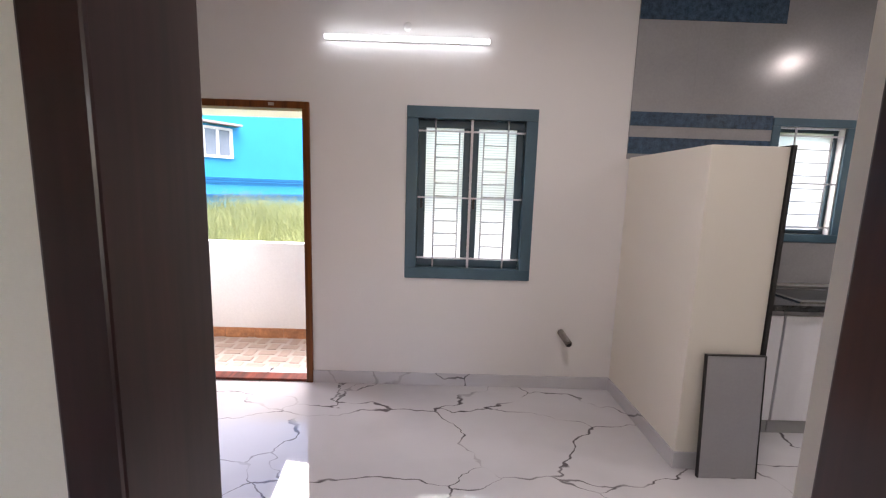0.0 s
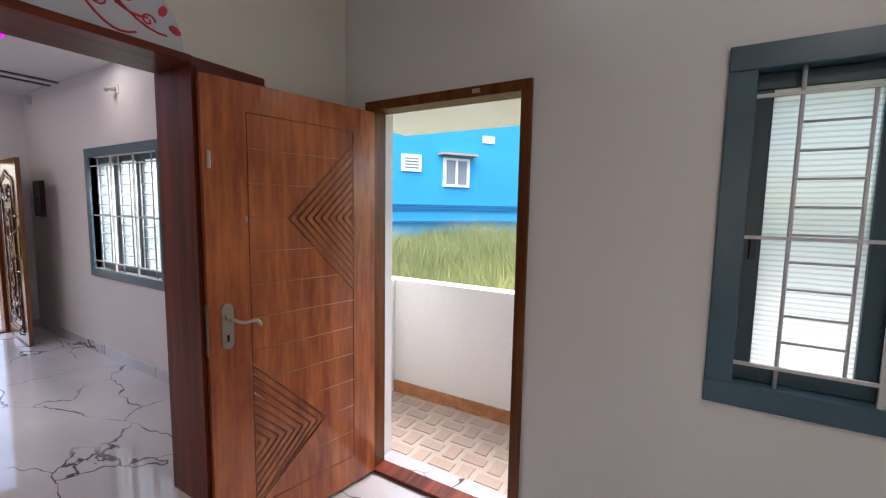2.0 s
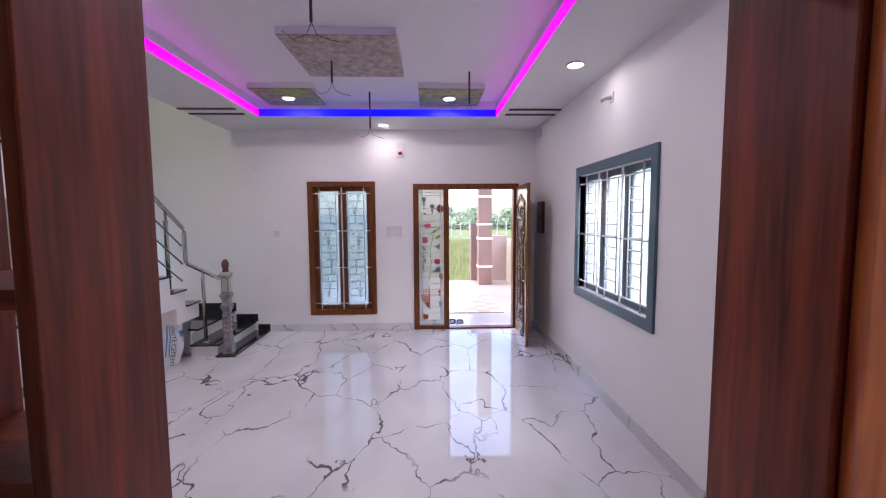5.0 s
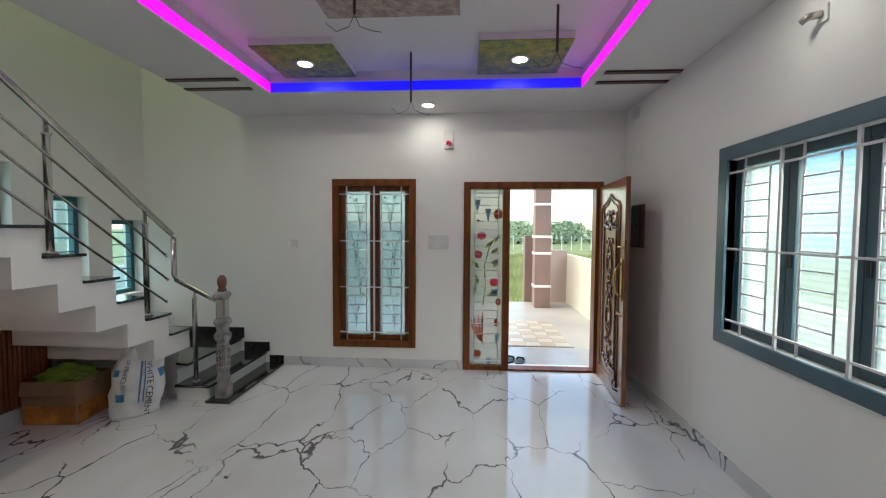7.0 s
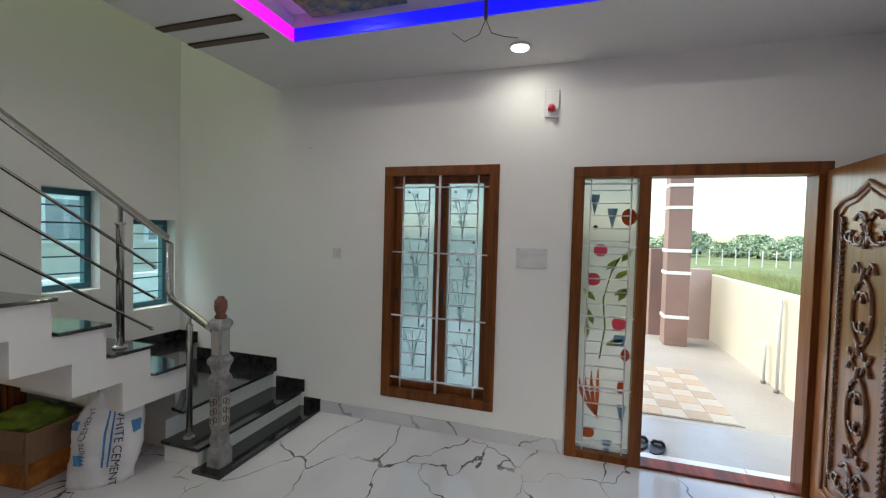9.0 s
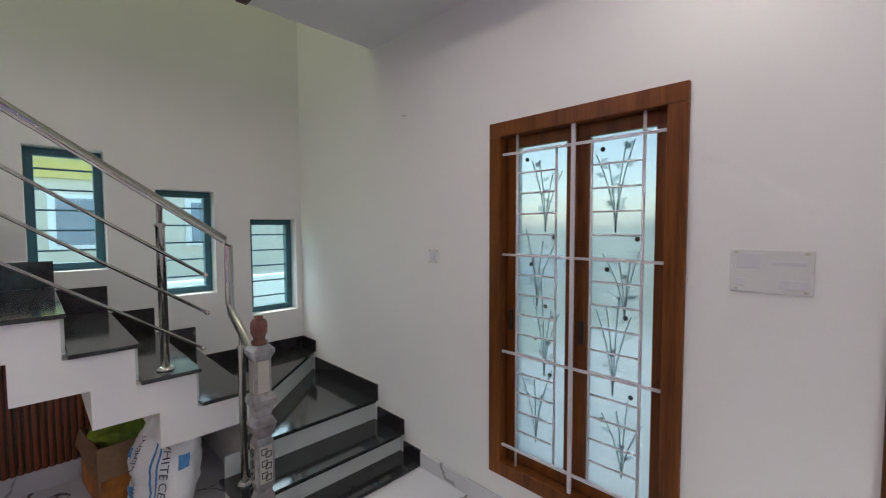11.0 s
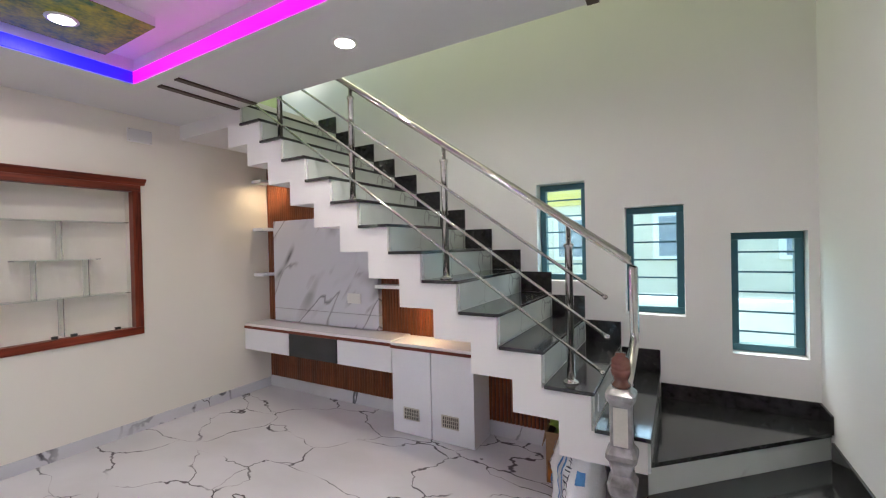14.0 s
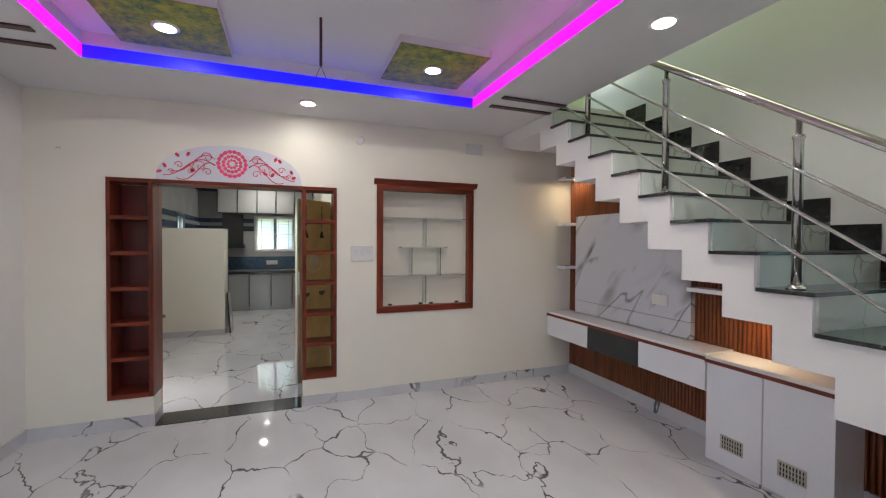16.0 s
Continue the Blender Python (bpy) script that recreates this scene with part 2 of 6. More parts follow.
# pale tone paints in the light caught along the door's moulded lines
M["groove"] = mat("groove_highlight", (0.58, 0.30, 0.17), 0.35, var=0.2, scale=8, fine=40, bump=0)
M["ridge"] = mat("door_ridge", (0.36, 0.125, 0.05), 0.35, var=0.2, scale=8, fine=40, bump=0)
# dark tone paints in the shade of those lines
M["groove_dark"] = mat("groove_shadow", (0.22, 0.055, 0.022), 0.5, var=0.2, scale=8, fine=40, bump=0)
M["flute"] = mat("fluted_teak_panel", (0.20, 0.052, 0.014), 0.4, var=0.4, scale=2.2, fine=10, bump=0.03, stretch=(8, 8, 0.6))
M["teal"] = mat("teal_window_paint", (0.055, 0.115, 0.155), 0.3, var=0.12, scale=4, fine=90, bump=0.02)
M["teal_dark"] = mat("dark_teal_paint", (0.035, 0.075, 0.10), 0.35, var=0.12, scale=4, fine=90, bump=0.02)
M["aqua"] = mat("blue_green_window_paint", (0.03, 0.125, 0.16), 0.32, var=0.12, scale=4, fine=90, bump=0.02)
M["grill"] = mat("white_grill_paint", (0.62, 0.61, 0.64), 0.35, var=0.06, scale=6, fine=80, bump=0.02)
M["white"] = mat("white_laminate", (0.81, 0.82, 0.86), 0.16, var=0.02, scale=2, fine=60, bump=0)
M["plate"] = mat("pale_grey_plate", (0.66, 0.655, 0.65), 0.3, var=0.03, scale=6, fine=90, bump=0)
M["plastic"] = mat("white_plastic", (0.74, 0.74, 0.73), 0.35, var=0.02, scale=6, fine=90, bump=0)
M["steel"] = mat("stainless_steel", (0.62, 0.60, 0.57), 0.14, 1.0, var=0.08, scale=6, fine=70, bump=0.01)
M["satin"] = mat("satin_nickel", (0.55, 0.52, 0.46), 0.3, 1.0, var=0.08, scale=8, fine=90, bump=0.02)
M["brass"] = mat("old_brass", (0.52, 0.36, 0.14), 0.3, 1.0, var=0.15, scale=8, fine=90, bump=0.02)
M["dark"] = mat("black_plastic", (0.012, 0.012, 0.013), 0.3, var=0.2, scale=8, fine=90, bump=0)
M["smoke"] = mat("smoked_glass_front", (0.03, 0.033, 0.037), 0.1, var=0.2, scale=3, fine=90, bump=0)
M["pane"] = glass("reeded_obscure_glass", (0.90, 0.92, 0.88), 0.3, 0.5, 38, (0.5, 1, 4.5), 0.06, 0.0, 0.7, reeds=17.0)
M["pane_kitchen"] = glass("white_obscure_glass", (0.93, 0.95, 0.92), 0.5, 0.4, 38, (0.5, 1, 4.5), 0.0, 0.0, 0.85)
M["pane_hall"] = glass("rippled_textured_glass", (0.80, 0.90, 0.89), 0.25, 0.5, 38, (1, 1, 2.5), 0.45, 0.0, 0.35, reeds=9.0)
M["pane_aqua"] = glass("greenish_obscure_glass", (0.82, 0.97, 0.98), 0.10, 0.10, 30, (1, 1, 2.6), 0.84, 0.0, 0.08)
M["clear"] = glass("clear_glass", (0.95, 0.97, 0.96), 0.0)
M["shelf_glass"] = glass("glass_shelf", (0.88, 0.95, 0.92), 0.0)
M["etched"] = glass("etched_glass", (0.46, 0.54, 0.54), 0.25, 0.3, 24, (1, 1, 1.5), 0.22, 0.05, 0.55)
M["frost"] = glass("clear_etching", (0.50, 0.57, 0.57), 0.25, 0.1, 24, (1, 1, 1), 0.15, 0.15, 0.6)
M["art_glass"] = glass("milky_art_glass", (0.50, 0.48, 0.42), 0.4, 0.1, 30, (1, 1, 1), 0.04, 0.1, 0.45)
M["acrylic"] = mat("frosted_acrylic", (0.66, 0.68, 0.75), 0.22, var=0.03, scale=3, fine=60, bump=0)
M["batten"] = mat("dark_brown_batten", (0.055, 0.02, 0.016), 0.45, var=0.2, scale=4, fine=30, bump=0.02)
M["tex_green"] = mat("green_gold_textured_paint", (0.05, 0.27, 0.08), 0.5, var=0.5, scale=13, fine=45, bump=0.2, color2=(0.46, 0.42, 0.02))
M["tex_pink"] = mat("beige_textured_paint", (0.32, 0.22, 0.19), 0.6, var=0.3, scale=16, fine=60, bump=0.35, color2=(0.52, 0.44, 0.39))
M["gold_panel"] = mat("gold_brown_panel", (0.55, 0.37, 0.14), 0.34, var=0.2, scale=5, fine=50, bump=0.02)
M["copper"] = mat("copper_edge_strip", (0.20, 0.05, 0.03), 0.25, 0.3, var=0.2, scale=5, fine=50, bump=0)
M["white_lamp"] = glow("lamp_white", (1.0, 0.97, 0.92), 5.0)
M["tube_lamp"] = glow("tube_white", (0.86, 0.97, 1.0), 1.25)
M["led_blue"] = glow("led_blue", (0.0, 0.0, 1.0), 0.32, (0.02, 0.02, 0.2))
M["led_pink"] = glow("led_magenta", (1.0, 0.0, 1.0), 0.32, (0.2, 0.02, 0.2))
M["red"] = mat("red_acrylic", (0.68, 0.035, 0.09), 0.35, var=0.2, scale=9, fine=60, bump=0)
M["flower"] = mat("pink_red_acrylic", (0.85, 0.07, 0.19), 0.35, var=0.2, scale=9, fine=60, bump=0)
for k, c in {"rose": (0.78, 0.17, 0.24), "leaf": (0.36, 0.42, 0.14), "orange": (0.72, 0.25, 0.11), "art_blue": (0.26, 0.38, 0.48), "rust": (0.50, 0.13, 0.05)}.items():
    M[k] = glass(k + "_glass_paint", c, 0.4, 0.1, 30, (1, 1, 1), 0.0, 0.1, 0.7)

# ---- mesh helpers ----


def box(bm, x0, y0, z0, x1, y1, z1):
    v = [bm.verts.new(p) for p in ((x0, y0, z0), (x1, y0, z0), (x1, y1, z0), (x0, y1, z0), (x0, y0, z1), (x1, y0, z1), (x1, y1, z1), (x0, y1, z1))]
    for f in ((0, 3, 2, 1), (4, 5, 6, 7), (0, 1, 5, 4), (1, 2, 6, 5), (2, 3, 7, 6), (3, 0, 4, 7)):
        bm.faces.new([v[i] for i in f])
    return v


def boxes(*specs, bevel=0.0):
    bm = bmesh.new()
    for s in specs:
        box(bm, *s)
    if bevel:
        bmesh.ops.bevel(bm, geom=bm.edges[:], offset=bevel, segments=2, affect="EDGES", profile=0.5)
    return bm


def prism(points, axis, a, b, bm=None, bevel=0.0):
    """A polygon swept along an axis from a to b; points give the two other coordinates in order."""
    bm = bm or bmesh.new()

    def at(p, t):
        return {"x": (t, p[0], p[1]), "y": (p[0], t, p[1]), "z": (p[0], p[1], t)}[axis]

    lo, hi = [bm.verts.new(at(p, a)) for p in points], [bm.verts.new(at(p, b)) for p in points]
    faces = [bm.faces.new(lo), bm.faces.new(hi[::-1])]
    for i in range(len(points)):
        j = (i + 1) % len(points)
        faces.append(bm.faces.new((lo[j], lo[i], hi[i], hi[j])))
    bmesh.ops.recalc_face_normals(bm, faces=faces)
    if bevel:
        bmesh.ops.bevel(bm, geom=bm.edges[:], offset=bevel, segments=2, affect="EDGES")
    return bm


def tube(bm, points, r, seg=10, caps=True):
    """A round bar along a line of points."""
    pts = [Vector(p) for p in points]
    rings = []
    for i, p in enumerate(pts):
        a, b = pts[max(i - 1, 0)], pts[min(i + 1, len(pts) - 1)]
        d = (b - a).normalized()
        if 0 < i < len(pts) - 1:
            d = ((p - a).normalized() + (b - p).normalized()).normalized()
        side = d.cross(Vector((0, 0, 1)) if abs(d.z) < 0.95 else Vector((1, 0, 0))).normalized()
        up = side.cross(d)
        rings.append([bm.verts.new(p + (side * math.cos(t) + up * math.sin(t)) * r) for t in (2 * math.pi * j / seg for j in range(seg))])
    for ra, rb in zip(rings, rings[1:]):
        for j in range(seg):
            f = bm.faces.new((ra[j], ra[(j + 1) % seg], rb[(j + 1) % seg], rb[j]))
            f.smooth = True
    if caps:
        bm.faces.new(rings[0][::-1]), bm.faces.new(rings[-1])
    return bm


def lathe(bm, profile, cx=0, cy=0, seg=20):
    """A turned shape: (radius, z) from bottom to top about an upright line."""
    rings = [[bm.verts.new((cx + r * math.cos(t), cy + r * math.sin(t), z)) for t in (2 * math.pi * j / seg for j in range(seg))] for r, z in profile]
    for ra, rb in zip(rings, rings[1:]):
        for j in range(seg):
            f = bm.faces.new((ra[j], ra[(j + 1) % seg], rb[(j + 1) % seg], rb[j]))
            f.smooth = True
    bm.faces.new(rings[0][::-1]), bm.faces.new(rings[-1])
    return bm


def mesh_of(name, bm, material):
    bmesh.ops.recalc_face_normals(bm, faces=bm.faces[:])
    me = bpy.data.meshes.new(name)
    bm.to_mesh(me)
    bm.free()
    me.materials.append(material)
    return me


def part(name, bm, material, parent=None, label=""):
    ob = new(name, mesh_of(name, bm, material))
    if parent is not None:
        ob.parent = parent
    if label:
        ob["label"] = label
    return ob


def thing(name, label, category, m=None, group="", kind=""):
    ob = new(name)
    ob.empty_display_size = 0.1
    if m is not None:
        ob.matrix_world = m
    return tagged(ob, label, category, group, kind)


def structure(name, bm, material, label, category):
    return tagged(part(name, bm, material), label, category, kind="structure")


def gridwall(axis, at0, at1, lo, hi, z0, z1, holes, bm=None):
    """A wall across `axis` from at0 to at1, with through openings (u0, u1, z0, z1)."""
    bm = bm or bmesh.new()
    us = sorted({lo, hi, *[h[0] for h in holes], *[h[1] for h in holes]})
    zs = sorted({z0, z1, *[h[2] for h in holes], *[h[3] for h in holes]})
    us, zs = [u for u in us if lo <= u <= hi], [z for z in zs if z0 <= z <= z1]
    verts = {}

    def v(i, j, k):
        key = (i, j, k)
        if key not in verts:
            d = at1 if k else at0
            verts[key] = bm.verts.new((d, us[i], zs[j]) if axis == "x" else (us[i], d, zs[j]))
        return verts[key]

    def full(i, j):
        if not (0 <= i < len(us) - 1 and 0 <= j < len(zs) - 1):
            return False
        u, z = (us[i] + us[i + 1]) / 2, (zs[j] + zs[j + 1]) / 2
        return not any(h[0] < u < h[1] and h[2] < z < h[3] for h in holes)

    for i in range(len(us) - 1):
        for j in range(len(zs) - 1):
            if not full(i, j):
                continue
            for k in (0, 1):
                bm.faces.new((v(i, j, k), v(i + 1, j, k), v(i + 1, j + 1, k), v(i, j + 1, k)))
            for di, dj, a, b in ((-1, 0, (i, j), (i, j + 1)), (1, 0, (i + 1, j), (i + 1, j + 1)), (0, -1, (i, j), (i + 1, j)), (0, 1, (i, j + 1), (i + 1, j + 1))):
                if not full(i + di, j + dj):
                    bm.faces.new((v(*a, 0), v(*b, 0), v(*b, 1), v(*a, 1)))
    return bm

# ---- structure ----
XF, XA, XD, XE, YN, YS, YV = -7.24, -2.24, -2.00, 4.60, 3.14, -2.30, -1.15
HC, HT = 2.84, 3.02

bm = boxes((XF - 0.23, YS - 0.23, -0.15, XE + 0.23, YN + 0.23, 0.0))
structure("floor", bm, M["floor"], "polished white marble-look floor tiles with dark veins", "floor")
structure("wall_north", gridwall("y", YN, YN + 0.23, XF - 0.23, XE + 0.23, 0, 3.3, [(-5.47, -4.13, 0.91, 2.02), (-1.84, -0.89, 0, 2.15), (-0.10, 0.70, 0.95, 2.07), (2.57, 3.05, 1.30, 2.08)]), M["wall"], "plain off-white painted wall with windows and a side door", "wall")
structure("wall_front", gridwall("x", XF - 0.23, XF, YS - 0.23, YN, 0, 6.0, [(1.40, 2.90, 0, 2.09), (-0.08, 0.865, 0.23, 2.125)]), M["wall"], "off-white front wall with the main door", "wall")
SW = [(-5.84, -5.45, 1.30, 2.10), (-6.515, -6.125, 1.065, 1.868), (-7.187, -6.785, 0.835, 1.655)]
structure("wall_south", gridwall("y", YS - 0.23, YS, XF, XA, 0, 6.0, SW), M["wall"], "off-white stair wall with three stepped slot windows", "wall")
structure("wall_arch", gridwall("x", XA, XD, YS, YN, 0, 3.3, [(1.03, 2.27, 0, 2.15), (0.71, 1.03, 0.26, 2.15), (2.27, 2.60, 0.26, 2.15), (-0.76, 0.27, 0.91, 2.19)]), M["wall_cream"], "cream wall between hall and dining with the arch opening", "wall")
structure("wall_bedroom", gridwall("y", 0.42, 0.57, XD, XE + 0.23, 0, 3.3, [(-0.29, 0.612, 0, 2.12)]), M["wall_cream"], "cream wall with the bedroom doorway", "wall")
structure("wall_kitchen", gridwall("x", XE, XE + 0.23, 0.57, YN, 0, 3.3, [(1.08, 1.88, 1.43, 2.17)]), M["wall"], "kitchen end wall with a window", "wall")
# opening added behind the start of the walk to let daylight into the room
bm = gridwall("y", -2.73, -2.5, XD, XE, 0, 3.3, [(-0.75, 0.95, 0.9, 2.1)])
structure("wall_room", bm, M["wall_cream"], "unseen back wall of the room with an added opening for daylight", "wall")
bm = boxes((XE, -2.73, 0, XE + 0.2, 0.42, 3.3), (XD - 0.0, -2.5, 0, XD + 0.1, 0.42, 3.3))
structure("wall_room", bm, M["wall_cream"], "plain walls of the room behind the doorway", "wall")
# hall ceiling: a lowered border round a raised tray
bm = bmesh.new()
TX0, TX1, TY0, TY1 = -6.49, -3.04, -0.42, 2.46
for b in ((XF, YV, HC, TX0, YN, HT), (TX1, YV, HC, XA, YN, HT), (TX0, YV, HC, TX1, TY0, HT), (TX0, TY1, HC, TX1, YN, HT), (XF, YV, HT, XA, YN, HT + 0.12)):
    box(bm, *b)
structure("ceiling", bm, M["ceiling"], "white gypsum ceiling with a raised tray", "ceiling")
structure("ceiling_dining", boxes((XD, 0.57, 3.0, XE, YN, 3.1)), M["ceiling"], "plain white ceiling", "ceiling")
structure("ceiling_room", boxes((XD, -2.5, 3.0, XE, 0.42, 3.1)), M["ceiling"], "plain white ceiling of the room behind", "ceiling")
# unseen slab added over the ceilings so no sky light leaks in
structure("roof_slab", boxes((XF - 0.23, YV, 3.3, XE + 0.23, YN + 0.9, 3.45)), M["wall"], "unseen concrete roof slab with eaves, keeping the sky out", "roof")
# unseen upper walls, added to close the well and tint its light green
structure("wall_stairwell", boxes((XF, YV, 3.45, XA - 0.43, YV + 0.2, 6.0), (XA, YS, 3.3, XA + 0.24, YV, 6.0)), M["green"], "assumed upper stair well walls, pale green to tint the light below", "wall")
structure("ceiling_stairwell", boxes((XF - 0.23, YS - 0.23, 6.0, XA + 0.24, YV + 0.2, 6.12)), M["ceiling"], "white ceiling over the stair well", "ceiling")


def skirting(name, specs):
    for s in specs:
        structure(name, boxes(s, bevel=0.002), M["skirt"], "grey marble skirting with dark veins", "skirting")


K, T = 0.10, 0.012
skirting("baseboard", [
    (XF, -0.66, 0, XF + T, 1.40, K), (XF, 2.90, 0, XF + T, YN - T, K), (XF, YN - T, 0, XA, YN, K),
    (XA - T, 2.27, 0, XA, YN - T, K), (XA - T, -2.12 + T, 0, XA, 1.03, K), (XA - T, 2.27 - T, 0, XD, 2.27, K), (XA - T, 1.03, 0, XD, 1.03 + T, K),
    (-0.89, YN - T, 0, 1.475, YN, K), (XD, YN - T, 0, -1.84, YN, K), (XD, 0.57, 0, -0.35, 0.57 + T, K), (1.475 - T, 2.20, 0, 1.475, YN - T, K), (1.475 - T, 2.20 - T, 0, 1.89, 2.20, K),
])
structure("threshold", boxes((XA - 0.03, 1.03 + T, 0.001, XD + 0.02, 2.27 - T, 0.006)), M["granite"], "polished black granite threshold strip", "threshold")
# low partition before the kitchen
structure("wall_partition", boxes((1.475, 2.20, 0, 1.89, YN, 1.83), bevel=0.004), M["wall_cream"], "low cream partition block beside the kitchen", "wall")

# ---- the arch unit: shelves, lining, fan light ----
arch = thing("arch_unit", "mahogany arch frame with open shelf columns on both sides", "shelf unit", pose(0, 0, 0))
x0, x1 = XA - 0.012, XD + 0.012
for y0, y1 in ((0.71, 1.03), (2.27, 2.60)):
    part("side_panel", boxes((x0, y0, 0.26, x1, y0 + 0.03, 2.12), bevel=0.002), M["mahogany"], arch)
    part("side_panel", boxes((x0, y1 - 0.03, 0.26, x1, y1, 2.12), bevel=0.002), M["mahogany"], arch)
    part("top_board", boxes((x0, y0, 2.121, x1, y1, 2.155), bevel=0.002), M["mahogany_h"], arch)
    part("base_board", boxes((x0, y0 + 0.03, 0.26, x1, y1 - 0.03, 0.30), bevel=0.002), M["mahogany_h"], arch)
    for z in (0.60, 0.90, 1.205, 1.51, 1.815):
        part("shelf_board", boxes((x0 + 0.002, y0 + 0.03, z - 0.016, x1 - 0.002, y1 - 0.03, z + 0.016), bevel=0.002), M["mahogany_h"], arch)
part("lintel", boxes((x0 - 0.01, 1.031, 2.125, x1 + 0.01, 2.269, 2.155), bevel=0.003), M["mahogany_h"], arch)
for y0, y1 in ((1.0305, 1.037), (2.263, 2.2695)):
    part("lining", boxes((x0 - 0.008, y0, 0.26, x1 + 0.008, y1, 2.1245), bevel=0.002), M["mahogany"], arch)
part("back_panel", boxes((XD + 0.0125, 2.285, 0.27, XD + 0.02, 2.60, 2.12)), M["dark_red"], arch, "dark red back board")


def fan_points(cy, z0, w, h, n=28):
    return [(cy + w * math.cos(math.pi * i / n), z0 + h * math.sin(math.pi * i / n) ** 0.85) for i in range(n + 1)]


def petal(bm, cy, cz, ang, r0, r1, w, x, d):
    """One rounded petal, flat on the panel."""
    pts = []
    for i in range(8):
        t = 2 * math.pi * i / 8
        u, v = (r0 + r1) / 2 + (r1 - r0) / 2 * math.cos(t), w * math.sin(t)
        pts.append((cy + u * math.cos(ang) - v * math.sin(ang), cz + u * math.sin(ang) + v * math.cos(ang)))
    prism(pts, "x", x, x + d, bm)


for xa, xb, sgn in ((XA - 0.012, XA - 0.001, -1), (XD + 0.001, XD + 0.012, 1)):
    fan = thing("arch_fanlight", "frosted acrylic fanlight with a red cut-out flower", "panel", pose(0, 0, 0), "arch fanlights")
    part("panel", prism(fan_points(1.645, 2.156, 0.60, 0.335), "x", xa, xb), M["acrylic"], fan)
    xs = xa - 0.004 if sgn < 0 else xb
    bm = bmesh.new()
    for ring, (r0, r1, w, n) in enumerate(((0.095, 0.13, 0.021, 18), (0.055, 0.088, 0.017, 14), (0.022, 0.05, 0.012, 9))):
        for i in range(n):
            petal(bm, 1.645, 2.325, 2 * math.pi * (i + ring / 2) / n, r0, r1, w, xs, 0.004)
    part("flower", bm, M["flower"], fan, "layered red flower")
    for s in (-1, 1):
        bm = bmesh.new()
        for j, (dz, sp) in enumerate(((0.0, 0.40), (0.03, 0.34), (-0.03, 0.30))):
            pts = [(xs + 0.002, 1.645 + s * (0.14 + sp * t), 2.30 + dz * 1.2 + 0.075 * math.sin(t * 5.0 + j * 0.3) * (1 - t * 0.4) - 0.06 * t) for t in np.linspace(0, 1, 14)]
            tube(bm, pts, 0.004, 6)
        for cy, cz, r in ((0.20, 2.37, 0.05), (0.26, 2.29, 0.055), (0.34, 2.25, 0.045), (0.42, 2.29, 0.035), (0.20, 2.24, 0.04), (0.48, 2.23, 0.025)):
            tube(bm, [(xs + 0.002, 1.645 + s * (cy + r * (1 - 0.8 * t) * math.cos(7 * t)), cz + r * (1 - 0.8 * t) * math.sin(7 * t)) for t in np.linspace(0, 1, 16)], 0.0035, 5)
        for cy, cz, a in ((0.30, 2.24, 0.5), (0.52, 2.26, 1.1), (0.55, 2.235, -0.4), (0.36, 2.37, 2.0), (0.42, 2.36, 0.9), (0.33, 2.23, 2.2)):
            petal(bm, 1.645 + s * cy, cz, a, 0.0, 0.045, 0.014, xs, 0.004)
        part("scroll", bm, M["red"], fan, "thin red scroll with leaves")

# ---- showcase niche ----
show = thing("wall_showcase", "recessed mahogany-framed showcase with empty glass shelves", "showcase", pose(0, 0, 0))
a, b, z0, z1 = -0.79, 0.305, 0.875, 2.215
part("back", boxes((XD - 0.03, a + 0.03, 0.91, XD - 0.012, b - 0.03, 2.19)), M["wall_cream"], show)
part("frame_side", boxes((XA - 0.02, a, z0 + 0.065, XA + 0.06, a + 0.065, z1 - 0.06), bevel=0.004), M["mahogany"], show)
part("frame_side", boxes((XA - 0.02, b - 0.065, z0 + 0.065, XA + 0.06, b, z1 - 0.06), bevel=0.004), M["mahogany"], show)
part("frame_base", boxes((XA - 0.02, a, z0, XA + 0.06, b, z0 + 0.065), bevel=0.004), M["mahogany_h"], show)
part("frame_top", boxes((XA - 0.02, a, z1 - 0.06, XA + 0.06, b, z1), bevel=0.004), M["mahogany_h"], show)
part("cornice", prism([(XA - 0.02, z1), (XA - 0.06, z1 + 0.045), (XA - 0.06, z1 + 0.055), (XA + 0.0, z1 + 0.055), (XA + 0.0, z1)], "y", a - 0.03, b + 0.03), M["mahogany_h"], show)
for z, u0, u1 in ((1.876, a + 0.066, b - 0.066), (1.246, a + 0.066, b - 0.066), (1.558, -0.51, 0.02)):
    part("glass_shelf", boxes((XA + 0.065, u0, z, XD - 0.035, u1, z + 0.008)), M["shelf_glass"], show, "clear glass shelf with a green edge")
for u, za, zb in ((-0.26, 1.566, 1.876), (-0.43, 1.254, 1.558), (-0.10, 1.254, 1.558), (-0.26, 0.945, 1.246)):
    part("glass_upright", boxes((XA + 0.08, u - 0.004, za, XD - 0.05, u + 0.004, zb)), M["shelf_glass"], show)
for u in (-0.60, -0.30, -0.18, 0.16):
    part("hinge", boxes((XA + 0.005, u - 0.02, 0.945, XA + 0.03, u + 0.02, 0.965), bevel=0.003), M["dark"], show, "small black glass-door hinge")

# ---- windows ----


def ladder(bm, x0, x1, y, z0, z1, n, r=0.006):
    for x in (x0, x1):
        tube(bm, [(x, y, z0), (x, y, z1)], r, 6)
    for i in range(1, n):
        z = z0 + (z1 - z0) * i / n
        tube(bm, [(x0, y, z), (x1, y, z)], r * 0.8, 6)


